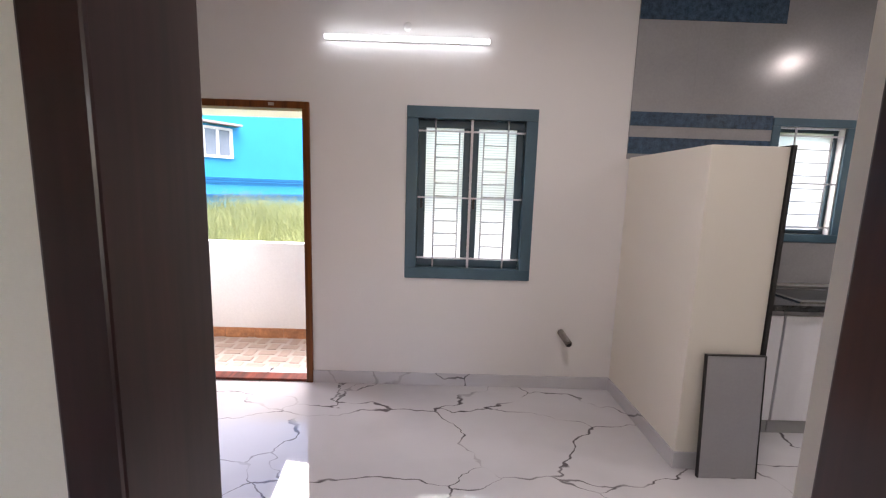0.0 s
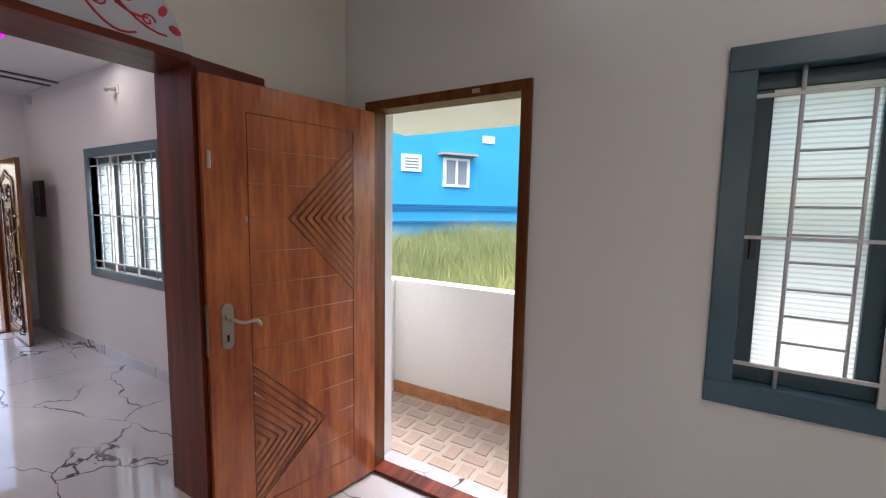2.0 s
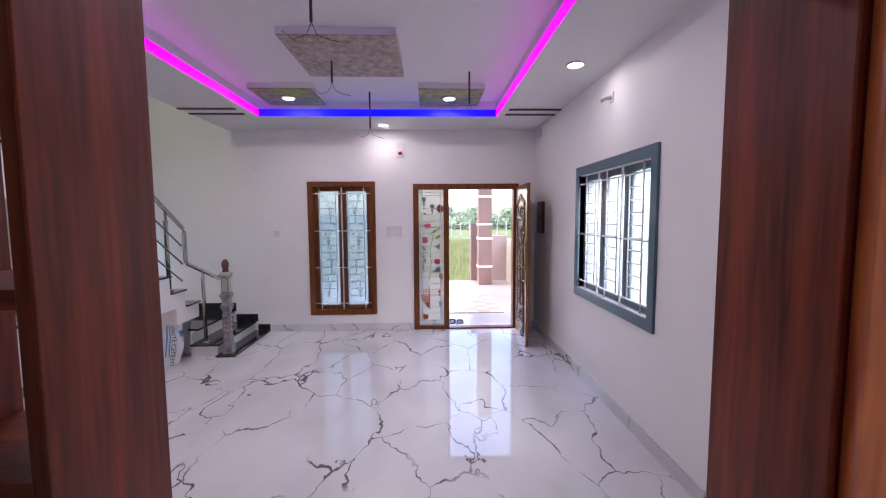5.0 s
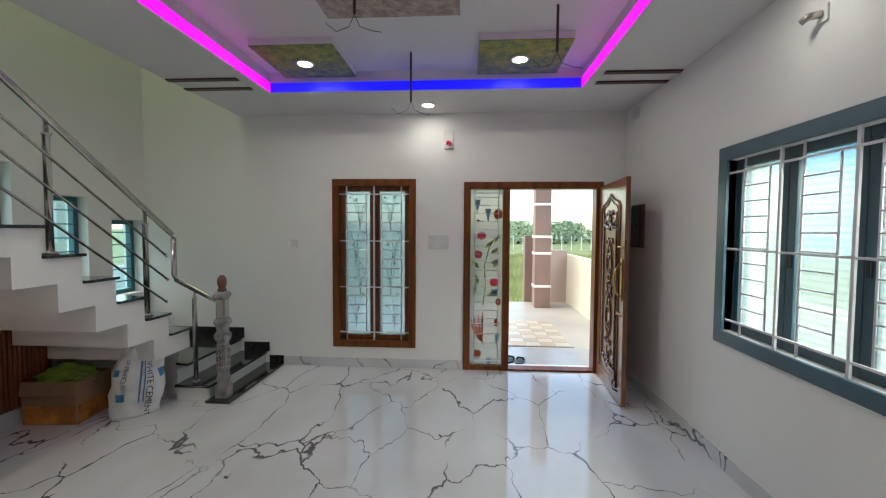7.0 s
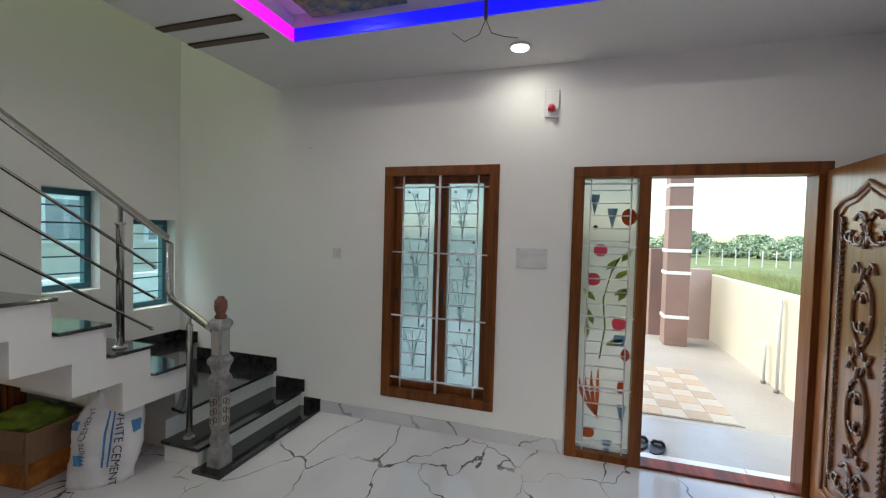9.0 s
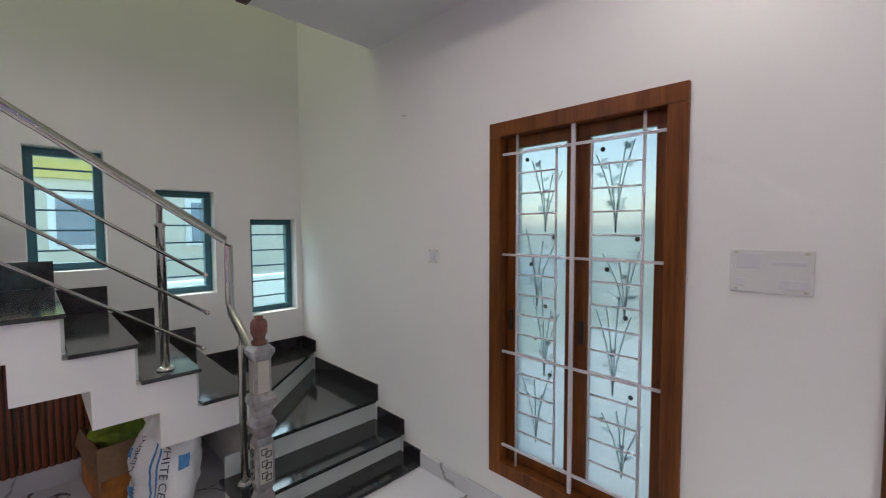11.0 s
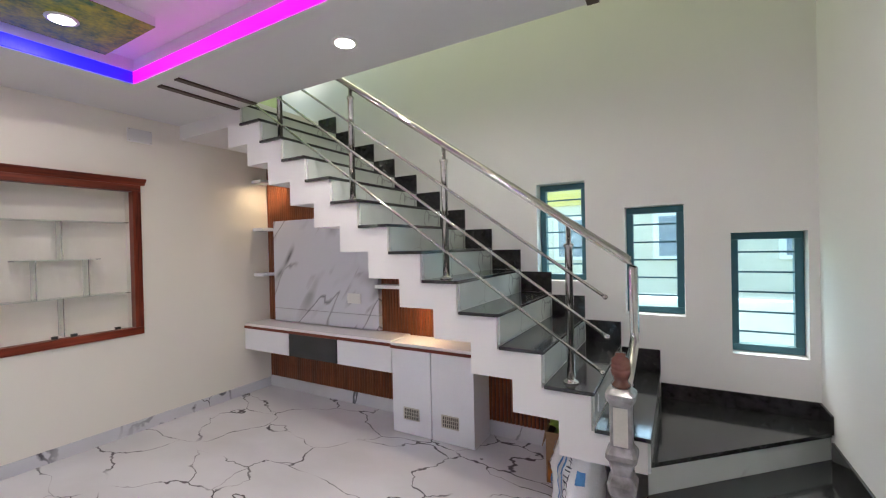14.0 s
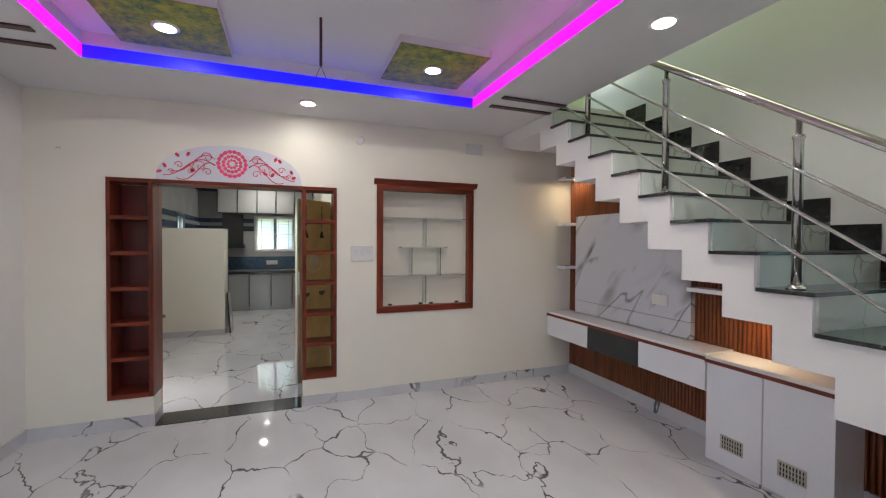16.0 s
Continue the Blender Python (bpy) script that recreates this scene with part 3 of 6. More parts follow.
def casement(name, m, w, h, n, frame_mat, sash_mat, pane_mat, label, f=0.085, trim=0.02, sash=0.055, rungs=10, grill=True, cross=(0.125, 0.485, 0.865), etched=False):
    """A framed window in local axes: x along the wall, -y to the room, z up from the sill's foot."""
    win = thing(name, label, "window", m, kind="structure")
    fr = part("window_frame", boxes((0, -trim, 0, w, 0.05, f), (0, -trim, h - f, w, 0.05, h), (0, -trim, f, f, 0.05, h - f), (w - f, -trim, f, w, 0.05, h - f), bevel=0.004), frame_mat, win)
    g = f - 0.012 if f < 0.05 else f - 0.06
    q = f + 0.04 - g
    part("inner_frame", boxes((g, 0.086, g, w - g, 0.12, g + q), (g, 0.086, h - g - q, w - g, 0.12, h - g), (g, 0.086, g + q, g + q, 0.12, h - g - q), (w - g - q, 0.086, g + q, w - g, 0.12, h - g - q)), sash_mat, win)
    cell = (w - 2 * f) / n
    for i in range(n):
        a, b = f + i * cell + 0.001, f + (i + 1) * cell - 0.001
        z0, z1 = f + 0.002, h - f - 0.002
        s = part("sash", boxes((a, 0.045, z0, b, 0.085, z0 + sash), (a, 0.045, z1 - sash, b, 0.085, z1), (a, 0.045, z0 + sash, a + sash, 0.085, z1 - sash), (b - sash, 0.045, z0 + sash, b, 0.085, z1 - sash), bevel=0.004), sash_mat, win)
        p = part("pane", boxes((a + sash, 0.06, z0 + sash, b - sash, 0.067, z1 - sash)), pane_mat, s)
        p.visible_shadow = False
        part("latch", boxes((a + 0.02, 0.03, h * 0.42, a + 0.04, 0.0445, h * 0.48), bevel=0.003), M["dark"], s, "black window latch")
        if etched:
            rng = random.Random(i + 3)
            wide = b - a - 2 * sash
            for c, (foot, tall) in enumerate(((0.05, 0.42), (0.36, 0.50), (0.66, 0.40), (0.985, 0.46))):
                bm = bmesh.new()
                mid = a + sash + wide * (0.42 + 0.16 * ((c + i) % 2))
                base = z0 + sash + 0.03 + foot * (z1 - z0 - 2 * sash - 0.45)
                for q in range(4):
                    lean, top = (q - 1.5) * 0.045 + rng.uniform(-0.015, 0.015), tall * rng.uniform(0.6, 1.0)
                    tube(bm, [(mid + lean * (0.25 + t) * t, 0.0585, base + top * t) for t in np.linspace(0, 1, 8)], 0.003, 4)
                    for e in range(4):
                        t = 0.3 + 0.2 * e
                        cx, cz, ang, size = mid + lean * (0.25 + t) * t, base + top * t, (0.55 if (e + q) % 2 else 2.55) + rng.uniform(-0.25, 0.25), rng.uniform(0.035, 0.060)
                        ca, sa = math.cos(ang), math.sin(ang)
                        bm.faces.new([bm.verts.new((cx + size * (ca * p - sa * o), 0.0583, cz + size * (sa * p + ca * o))) for p, o in ((0, 0), (0.35, -0.20), (0.7, -0.16), (1, 0), (0.7, 0.16), (0.35, 0.20))])
                part("etched_sprig", bm, M["frost"], s, "clear sprig of leaves left in the frosted glass")
            for dx, dz in ((0.2, 0.93), (0.75, 0.7), (0.3, 0.62), (0.6, 0.5), (0.4, 0.4), (0.7, 0.3), (0.25, 0.22)):
                bmd = bmesh.new()
                cx, cz = a + sash + (b - a - 2 * sash) * dx, z0 + (z1 - z0) * dz
                prism([(cx + 0.011 * math.cos(k * math.pi / 5), cz + 0.011 * math.sin(k * math.pi / 5)) for k in range(10)], "y", 0.056, 0.0595, bmd)
                part("bead", bmd, M["dark"], s)
        if grill:
            bm = bmesh.new()
            c0, c1 = a + sash + (b - a - 2 * sash) * (0.10 if etched else 0.25), b - sash - (b - a - 2 * sash) * 0.12
            if i == n - 1 and n > 1 and not etched:
                c0, c1 = a + sash + (b - a - 2 * sash) * 0.12, b - sash - (b - a - 2 * sash) * 0.25
            ladder(bm, c0, c1, 0.012, h * cross[0], h * cross[-1], rungs)
            side = c0 if i < n / 2 else c1
            tube(bm, [(side, 0.0115, f * 0.8), (side, 0.0115, h - f * 0.8)], 0.007, 6)
            part("grill_ladder", bm, M["grill"], win, "white painted metal grill")
    if grill:
        for z in cross:
            part("grill_bar", boxes((f * 0.75, -0.002, h * z - 0.006, w - f * 0.75, 0.009, h * z + 0.006)), M["grill"], win)
        for i in range(1, n):
            part("grill_bar", boxes((f + i * cell - 0.009, -0.004, f * 0.8, f + i * cell + 0.009, 0.008, h - f * 0.8)), M["grill"], win)
    return win


casement("window_1", pose(-0.18, YN, 0.875), 0.96, 1.275, 2, M["teal"], M["teal_dark"], M["pane"], "teal-painted window with white metal grill and obscure glass")
casement("window_2", pose(-5.555, YN, 0.825), 1.51, 1.285, 3, M["teal"], M["teal_dark"], M["pane_hall"], "three-pane teal-painted window with white metal grill", rungs=10)
casement("window_3", pose(XF, -0.08, 0.23, 0, 0, 90), 0.945, 1.895, 2, M["teak"], M["teak"], M["etched"], "tall teak window with etched glass and white grill", f=0.075, sash=0.055, rungs=15, etched=True, cross=(0.088, 0.36, 0.635, 0.912))
casement("window_4", pose(2.50, YN, 1.24), 0.62, 0.91, 1, M["teal"], M["teal_dark"], M["pane_kitchen"], "teal kitchen window with white grill", f=0.06, sash=0.03, rungs=7)
casement("window_5", pose(XE, 1.88 + 0.07, 1.36, 0, 0, -90), 0.94, 0.88, 2, M["grill"], M["teal_dark"], M["pane_kitchen"], "kitchen window with white grill over the counter", f=0.03, sash=0.03, rungs=8)
for i, (xa, xb, za, zb) in enumerate(SW):
    win = thing("window_%d" % (6 + i), "narrow blue-green slot window with level bars and greenish glass", "window", pose(xa, YS - 0.10, za), kind="structure")
    w, h, f = xb - xa, zb - za, 0.05
    part("window_frame", boxes((0.002, -0.06, 0.002, w - 0.002, 0, f), (0.002, -0.06, h - f, w - 0.002, 0, h - 0.002), (0.002, -0.06, f, f, 0, h - f), (w - f, -0.06, f, w - 0.002, 0, h - f), bevel=0.004), M["aqua"], win)
    p = part("pane", boxes((f, -0.04, f, w - f, -0.034, h - f)), M["pane_aqua"], win)
    p.visible_shadow = False
    for k in range(1, 6):
        part("bar", boxes((f, -0.02, h * k / 6 - 0.006, w - f, -0.008, h * k / 6 + 0.006)), M["aqua"], win)

# ---- side door ----
door = thing("door_1", "open side door frame of varnished brown wood", "door frame", pose(-1.84, YN, 0), kind="structure")
w, h, f = 0.95, 2.15, 0.05
part("jamb", boxes((0, -0.02, 0, f, 0.10, h - f), bevel=0.003), M["teak"], door)
part("jamb", boxes((w - f, -0.02, 0, w, 0.10, h - f), bevel=0.003), M["teak"], door)
part("head", boxes((0, -0.02, h - f, w, 0.10, h), bevel=0.003), M["teak"], door)
part("sill", boxes((f, -0.01, 0.001, w - f, 0.10, 0.022), bevel=0.003), M["mahogany_h"], door)
part("bolt_keeper", boxes((0.66, -0.026, h - 0.034, 0.70, -0.0205, h - 0.014), bevel=0.002), M["satin"], door, "small steel bolt keeper")
part("strike_plate", boxes((w - f - 0.003, 0.03, 0.68, w - f, 0.05, 0.74)), M["satin"], door)


def side_leaf():
    """Moulded door leaf in local axes: free edge at the origin, hinge at the far end of x, face to -y."""
    L, H, D = 0.867, 2.09, 0.035
    leaf = thing("door_leaf", "open brown moulded wooden door with angled groove pattern", "door")
    part("panel", boxes((0, 0, 0.02, L, D, H), bevel=0.002), M["membrane"], leaf)

    def groove(name, pts, r, material):
        bm = bmesh.new()
        for p in pts:
            tube(bm, [(q[0], -0.0005, q[1]) for q in p], r, 6)
        part(name, bm, material, leaf)

    # u runs from the hinge side, v upward; fine lines are cut in level rows a seventh of a metre apart
    gl, gr, g0, g1 = L - 0.722, L - 0.176, 0.182, 1.966
    U = lambda u: gl + (gr - gl) * u  # noqa: E731
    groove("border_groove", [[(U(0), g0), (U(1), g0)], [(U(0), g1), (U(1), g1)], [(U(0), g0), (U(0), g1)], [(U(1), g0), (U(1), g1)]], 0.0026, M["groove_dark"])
    up, dn, reach, rise = 1.52, 0.484, 0.664, 0.382
    for k in range(1, 12):
        z = g1 - k * 0.1486
        lo = max(0.0, reach * (1 - abs(z - up) / rise))
        hi = 1.0 - max(0.0, reach * (1 - abs(z - dn) / rise))
        groove("level_groove", [[(U(lo), z), (U(hi), z)]], 0.0024, M["groove"])
    # each slant pairs a pale painted highlight with a thin dark shade line
    for j in range(9):
        ra = reach * (1 - j / 8.6)
        dz = rise * ra / reach
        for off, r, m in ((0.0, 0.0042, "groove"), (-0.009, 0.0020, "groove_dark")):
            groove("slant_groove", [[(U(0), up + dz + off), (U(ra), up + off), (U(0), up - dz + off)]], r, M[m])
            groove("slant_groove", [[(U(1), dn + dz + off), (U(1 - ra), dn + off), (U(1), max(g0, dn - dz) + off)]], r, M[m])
    outline = [(L - 0.072 + 0.024 * math.cos(a), 1.134 + 0.026 * math.sin(a)) for a in np.linspace(0, math.pi, 9)] + [(L - 0.072 + 0.024 * math.cos(a), 0.988 + 0.026 * math.sin(a)) for a in np.linspace(math.pi, 2 * math.pi, 9)]
    plate = part("handle_plate", prism(outline, "y", -0.010, 0.0), M["satin"], leaf, "satin nickel lock plate with rounded ends")
    part("keyhole", boxes((L - 0.077, -0.0125, 0.995, L - 0.067, -0.0101, 1.025), bevel=0.0006), M["dark"], plate)
    bm = bmesh.new()
    tube(bm, [(L - 0.070, 0, 1.098), (L - 0.070, -0.012, 1.098)], 0.019, 14)
    tube(bm, [(L - 0.070, -0.010, 1.098), (L - 0.070, -0.05, 1.098)], 0.010, 12)
    tube(bm, [(L - 0.066, -0.05, 1.098), (L - 0.085, -0.054, 1.094), (L - 0.105, -0.055, 1.082), (L - 0.130, -0.054, 1.076), (L - 0.155, -0.052, 1.079), (L - 0.178, -0.051, 1.077), (L - 0.190, -0.050, 1.064), (L - 0.194, -0.048, 1.052)], 0.0075, 10)
    part("lever", bm, M["satin"], plate, "curved lever handle")
    part("lock_edge", boxes((L, 0.006, 0.94, L + 0.004, 0.028, 1.16)), M["satin"], leaf)
    part("latch_hook", boxes((L - 0.03, -0.006, 1.72, L - 0.015, 0.0, 1.79), bevel=0.003), M["satin"], leaf)
    part("peg", boxes((L - 0.17, -0.004, 1.50, L - 0.16, 0.0, 1.53)), M["satin"], leaf)
    bm = bmesh.new()
    lathe(bm, [(0.014, 0.0), (0.016, 0.025), (0.010, 0.035)], L - 0.12, -0.02, 10)
    part("door_stop", bm, M["plastic"], leaf, "white rubber door stop")
    for o in leaf.children_recursive:
        o.data.transform(Matrix.Translation((L, 0, 0)) @ Matrix.Diagonal((-1, 1, 1, 1)))
        o.data.flip_normals()
    return leaf


leaf = side_leaf()
ang = math.degrees(math.atan2(2.275 - 3.125, -1.945 + 1.775))
leaf.matrix_world = pose(-1.945, 2.275, 0, 0, 0, ang + 180)

# ---- main door ----
md = thing("door_2", "teak main door frame with a stained glass sidelight", "door frame", pose(XF, 1.40, 0, 0, 0, 90), kind="structure")
W, H, f = 1.50, 2.09, 0.075
for a in (0, 0.43, W - f):
    part("jamb", boxes((a, -0.025, 0, a + f, 0.12, H - f), bevel=0.004), M["teak"], md)
part("head", boxes((0, -0.025, H - f, W, 0.12, H), bevel=0.004), M["teak"], md)
part("sidelight_sill", boxes((f, -0.02, 0.0, 0.43, 0.12, 0.05), bevel=0.004), M["teak"], md)
part("sill", boxes((0.43 + f, -0.02, 0.001, W - f, 0.12, 0.02), bevel=0.003), M["mahogany_h"], md)
pane = part("pane", boxes((f, 0.05, 0.05, 0.43, 0.057, H - f)), M["art_glass"], md, "milky stained glass with painted flowers")
pane.visible_shadow = False
bm = bmesh.new()
ladder(bm, f + 0.045, 0.43 - 0.045, 0.012, 0.04, H - f, 22, 0.006)
part("grill_ladder", bm, M["grill"], md, "white painted metal grill")
for z in (0.10, 0.52, 1.03, 1.53, 1.97):
    part("grill_bar", boxes((f * 0.6, -0.002, z - 0.006, 0.43 + 0.03, 0.008, z + 0.006)), M["grill"], md)


def blob(cx, cz, rx, rz, n=14, a0=0.0):
    return [(cx + rx * math.cos(a0 + 2 * math.pi * i / n), cz + rz * math.sin(a0 + 2 * math.pi * i / n)) for i in range(n)]


def paint(name, pts, material):
    part(name, prism(pts, "y", 0.0445, 0.0495), material, pane)


for cx, cz in ((0.20, 1.50), (0.16, 1.29), (0.34, 0.98)):
    paint("petals", blob(cx, cz, 0.048, 0.046), M["rose"])
for cx, cz, a in ((0.24, 1.36, 0.8), (0.30, 1.30, 0.6), (0.34, 1.42, 0.9), (0.30, 1.18, 0.5), (0.18, 1.14, 2.4), (0.17, 0.96, 1.9), (0.26, 0.82, 0.4), (0.33, 1.14, 1.0), (0.13, 0.86, 1.6)):
    c, s = math.cos(a), math.sin(a)
    paint("leaf", [(cx + c * u - s * v, cz + s * u + c * v) for u, v in ((0, 0), (0.04, 0.022), (0.08, 0.018), (0.125, 0), (0.08, -0.016), (0.04, -0.018))], M["leaf"])
bm = bmesh.new()
tube(bm, [(0.22, 0.047, 0.72), (0.25, 0.047, 0.95), (0.23, 0.047, 1.15), (0.28, 0.047, 1.35), (0.33, 0.047, 1.45)], 0.006, 6)
part("stem", bm, M["leaf"], pane)
for dx, top, bend in ((0.09, 0.56, 0.15), (0.125, 0.60, 0.11), (0.17, 0.62, 0.05), (0.215, 0.64, 0.0)):
    mid = [(dx + bend * t * t, top - (top - 0.27) * t, 0.013 * math.sin(math.pi * min(1, t * 0.9 + 0.08))) for t in np.linspace(0, 1, 9)]
    paint("plume", [(x - w, z) for x, z, w in mid] + [(x + w, z) for x, z, w in mid[::-1]], M["orange"])
for cx, cz, rx, rz, m in ((0.38, 1.74, 0.05, 0.06, "rust"), (0.16, 0.17, 0.045, 0.04, "orange"), (0.39, 0.76, 0.03, 0.045, "rust"), (0.37, 0.52, 0.025, 0.05, "rust"), (0.16, 1.665, 0.016, 0.016, "dark")):
    paint("spot", blob(cx, cz, rx, rz), M[m])
for cx, cz in ((0.15, 1.90), (0.27, 1.80), (0.38, 0.40), (0.29, 0.13)):
    paint("wedge", [(cx - 0.035, cz), (cx + 0.035, cz), (cx, cz - 0.15)], M["art_blue"])
paint("square", [(0.31, 0.82), (0.39, 0.82), (0.39, 0.90), (0.31, 0.90)], M["art_blue"])


M["teak_carved"] = mat("dark_carved_teak", (0.13, 0.045, 0.016), 0.22, var=0.4, scale=5, fine=20, bump=0.05, coat=0.4)


def carved_leaf():
    """Carved leaf in local axes: hinge at the origin, leaf along +x, carved face to -y."""
    L, H, D = 0.90, 2.03, 0.04
    leaf = thing("main_door_leaf", "open teak main door with carved floral relief", "door")
    part("panel", boxes((0, 0, 0.015, L, D, H), bevel=0.004), M["teak_door"], leaf)
    bm = bmesh.new()
    rim = [(0.14, 0.14), (0.14, 1.78), (0.20, 1.83), (0.32, 1.85), (0.45, 1.91), (0.58, 1.85), (0.70, 1.83), (0.76, 1.78), (0.76, 0.14), (0.14, 0.14)]
    tube(bm, [(a, -0.004, b) for a, b in rim], 0.012, 8)
    part("moulding", bm, M["teak_door"], leaf)
    bm = bmesh.new()
    tube(bm, [(a * 0.82 + 0.08, -0.003, b * 0.955 + 0.05) for a, b in rim], 0.007, 8)
    part("moulding", bm, M["teak_door"], leaf)
    for k in range(46):
        bm = bmesh.new()
        z = 0.26 + k * 0.032
        tube(bm, [(0.655, -0.006, z), (0.675, -0.009, z + 0.02), (0.685, -0.006, z + 0.04)], 0.008, 6)
        part("rope_carving", bm, M["teak_carved"], leaf)
        bm = bmesh.new()
        tube(bm, [(0.215, -0.006, z + 0.04), (0.225, -0.009, z + 0.02), (0.245, -0.006, z)], 0.008, 6)
        part("rope_carving", bm, M["teak_carved"], leaf)
    for cz, rx, rz in ((1.24, 0.085, 0.17), (0.72, 0.085, 0.18)):
        bm = bmesh.new()
        tube(bm, [(0.45 + rx * math.cos(a), -0.006, cz + rz * math.sin(a)) for a in np.linspace(0, 2 * math.pi, 25)], 0.011, 6)
        for s in (-1, 1):
            for c0, up in ((0.06, 1), (-0.06, -1)):
                tube(bm, [(0.45 + s * (0.045 * (1 - t) * math.cos(5 * t) + 0.01), -0.007, cz + c0 + up * 0.06 * (1 - t) * math.sin(5 * t)) for t in np.linspace(0, 1, 12)], 0.009, 6)
                tube(bm, [(0.45 + s * (0.03 + 0.07 * t), -0.006, cz + up * (rz + 0.03 + 0.05 * math.sin(math.pi * t))) for t in np.linspace(0, 1, 8)], 0.010, 6)
        tube(bm, [(0.45, -0.007, cz - rz - 0.05), (0.45, -0.012, cz - rz + 0.02)], 0.014, 6)
        tube(bm, [(0.45, -0.012, cz + rz - 0.02), (0.45, -0.007, cz + rz + 0.06)], 0.014, 6)
        part("cartouche", bm, M["teak_carved"], leaf, "carved oval with inner scrolls")
    for cz, r in ((1.64, 0.15), (0.30, 0.16)):
        bm = bmesh.new()
        for s in (-1, 1):
            for k in range(4):
                a0 = 0.6 + k * 1.2
                pts = [(0.45 + s * (r * 0.55 * (1 - 0.75 * t) * math.cos(a0 + 4.2 * t) + 0.05 + 0.03 * k), -0.004, cz + r * (0.9 - 0.2 * k) * (1 - 0.7 * t) * math.sin(a0 + 4.2 * t)) for t in np.linspace(0, 1, 12)]
                tube(bm, pts, 0.010, 6)
        for k in range(8):
            a = 2 * math.pi * k / 8
            tube(bm, [(0.45 + 0.015 * math.cos(a), -0.004, cz + 0.02 * math.sin(a)), (0.45 + 0.05 * math.cos(a), -0.010, cz + 0.075 * math.sin(a))], 0.012, 6)
        part("carving", bm, M["teak_carved"], leaf, "carved scrolls and petals")
    plate = part("lock_plate", boxes((L - 0.075, -0.012, 0.95, L - 0.03, 0, 1.32), bevel=0.006), M["brass"], leaf, "brass lock plate")
    bm = bmesh.new()
    tube(bm, [(L - 0.052, -0.01, 0.98), (L - 0.052, -0.055, 1.02), (L - 0.052, -0.06, 1.14), (L - 0.052, -0.055, 1.22), (L - 0.052, -0.01, 1.28)], 0.010, 10)
    part("pull", bm, M["brass"], plate)
    for z in (1.42, 0.82):
        bm = bmesh.new()
        tube(bm, [(L - 0.15, -0.012, z), (L - 0.01, -0.012, z)], 0.009, 8)
        part("bolt", bm, M["brass"], leaf, "brass tower bolt")
    bm = bmesh.new()
    tube(bm, [(L - 0.20, -0.01, 0.19), (L - 0.16, -0.04, 0.16), (L - 0.06, -0.05, 0.15), (L - 0.03, -0.02, 0.14)], 0.008, 8)
    part("door_catch", bm, M["dark"], leaf, "black floor catch")
    return leaf


ml = carved_leaf()
ml.matrix_world = pose(XF + 0.03, 2.86, 0, 0, 0, math.degrees(math.atan2(2.80 - 2.86, 0.9)))

# ---- staircase ----
stairs = thing("staircase", "white folded-plate staircase with black granite treads and marble risers", "staircase", pose(0, 0, 0))
SX, SZ, RUN, RISE, NS = -6.33, 0.642, 0.2616, 0.1875, 13
YB = YS + 0.002


body = bmesh.new()
top, low = [], []
for k in range(NS):
    x, z = SX + RUN * k, SZ + RISE * k - 0.022
    top += [(x, z), (x + RUN, z)]
    low += [(x + 0.17, z - 0.165), (x + RUN + 0.17, z - 0.165)]
outline = [(SX, SZ - 0.187)] + top + [(SX + RUN * NS, 3.05), (XA - 0.004, 3.05), (XA - 0.004, low[-1][1])] + [p for p in low[::-1] if p[0] < XA - 0.01] + [(SX + 0.17, SZ - 0.187)]
prism(outline, "y", YV, YB, body)
part("body", body, M["wall"], stairs, "white plastered folded concrete plate")
# winder block at the foot
part("winder_base", prism([(-6.33, -1.19), (-6.33, YB), (XF + 0.002, YB), (XF + 0.002, -1.19)], "z", 0.0, 0.275), M["wall"], stairs)
part("winder_base", prism([(-6.33, -1.26), (-6.33, YB), (XF + 0.002, YB), (XF + 0.002, -2.13)], "z", 0.2755, 0.44), M["wall"], stairs)
part("step_base", boxes((XF + 0.002, -1.19, 0.0, -6.20, -0.89, 0.125)), M["wall"], stairs)
part("base_slab", boxes((XF + 0.002, -0.885, 0.001, -6.14, -0.66, 0.025), bevel=0.003), M["granite"], stairs, "black granite base slab")
part("tread", boxes((XF + 0.002, -1.189, 0.126, -6.17, -0.86, 0.15), bevel=0.004), M["granite"], stairs, "polished black granite tread")
part("riser", boxes((XF + 0.002, -0.889, 0.026, -6.19, -0.875, 0.125)), M["riser"], stairs, "veined marble riser")
part("tread", prism([(-6.31, -1.16), (-6.33, -1.29), (XF + 0.002, -2.16), (XF + 0.002, -1.16)], "z", 0.276, 0.30), M["granite"], stairs, "polished black granite winder tread")
part("riser", boxes((XF + 0.002, -1.189, 0.151, -6.20, -1.175, 0.2755)), M["riser"], stairs)
part("tread", prism([(-6.31, -1.23), (-6.31, YB), (XF + 0.002, YB), (XF + 0.002, -2.10)], "z", 0.441, 0.465), M["granite"], stairs, "polished black granite winder tread")
part("riser", prism([(-6.325, -1.25), (-6.325, -1.265), (XF + 0.004, -2.135), (XF + 0.004, -2.12)], "z", 0.301, 0.4405), M["riser"], stairs)
tread_mesh = riser_mesh = None
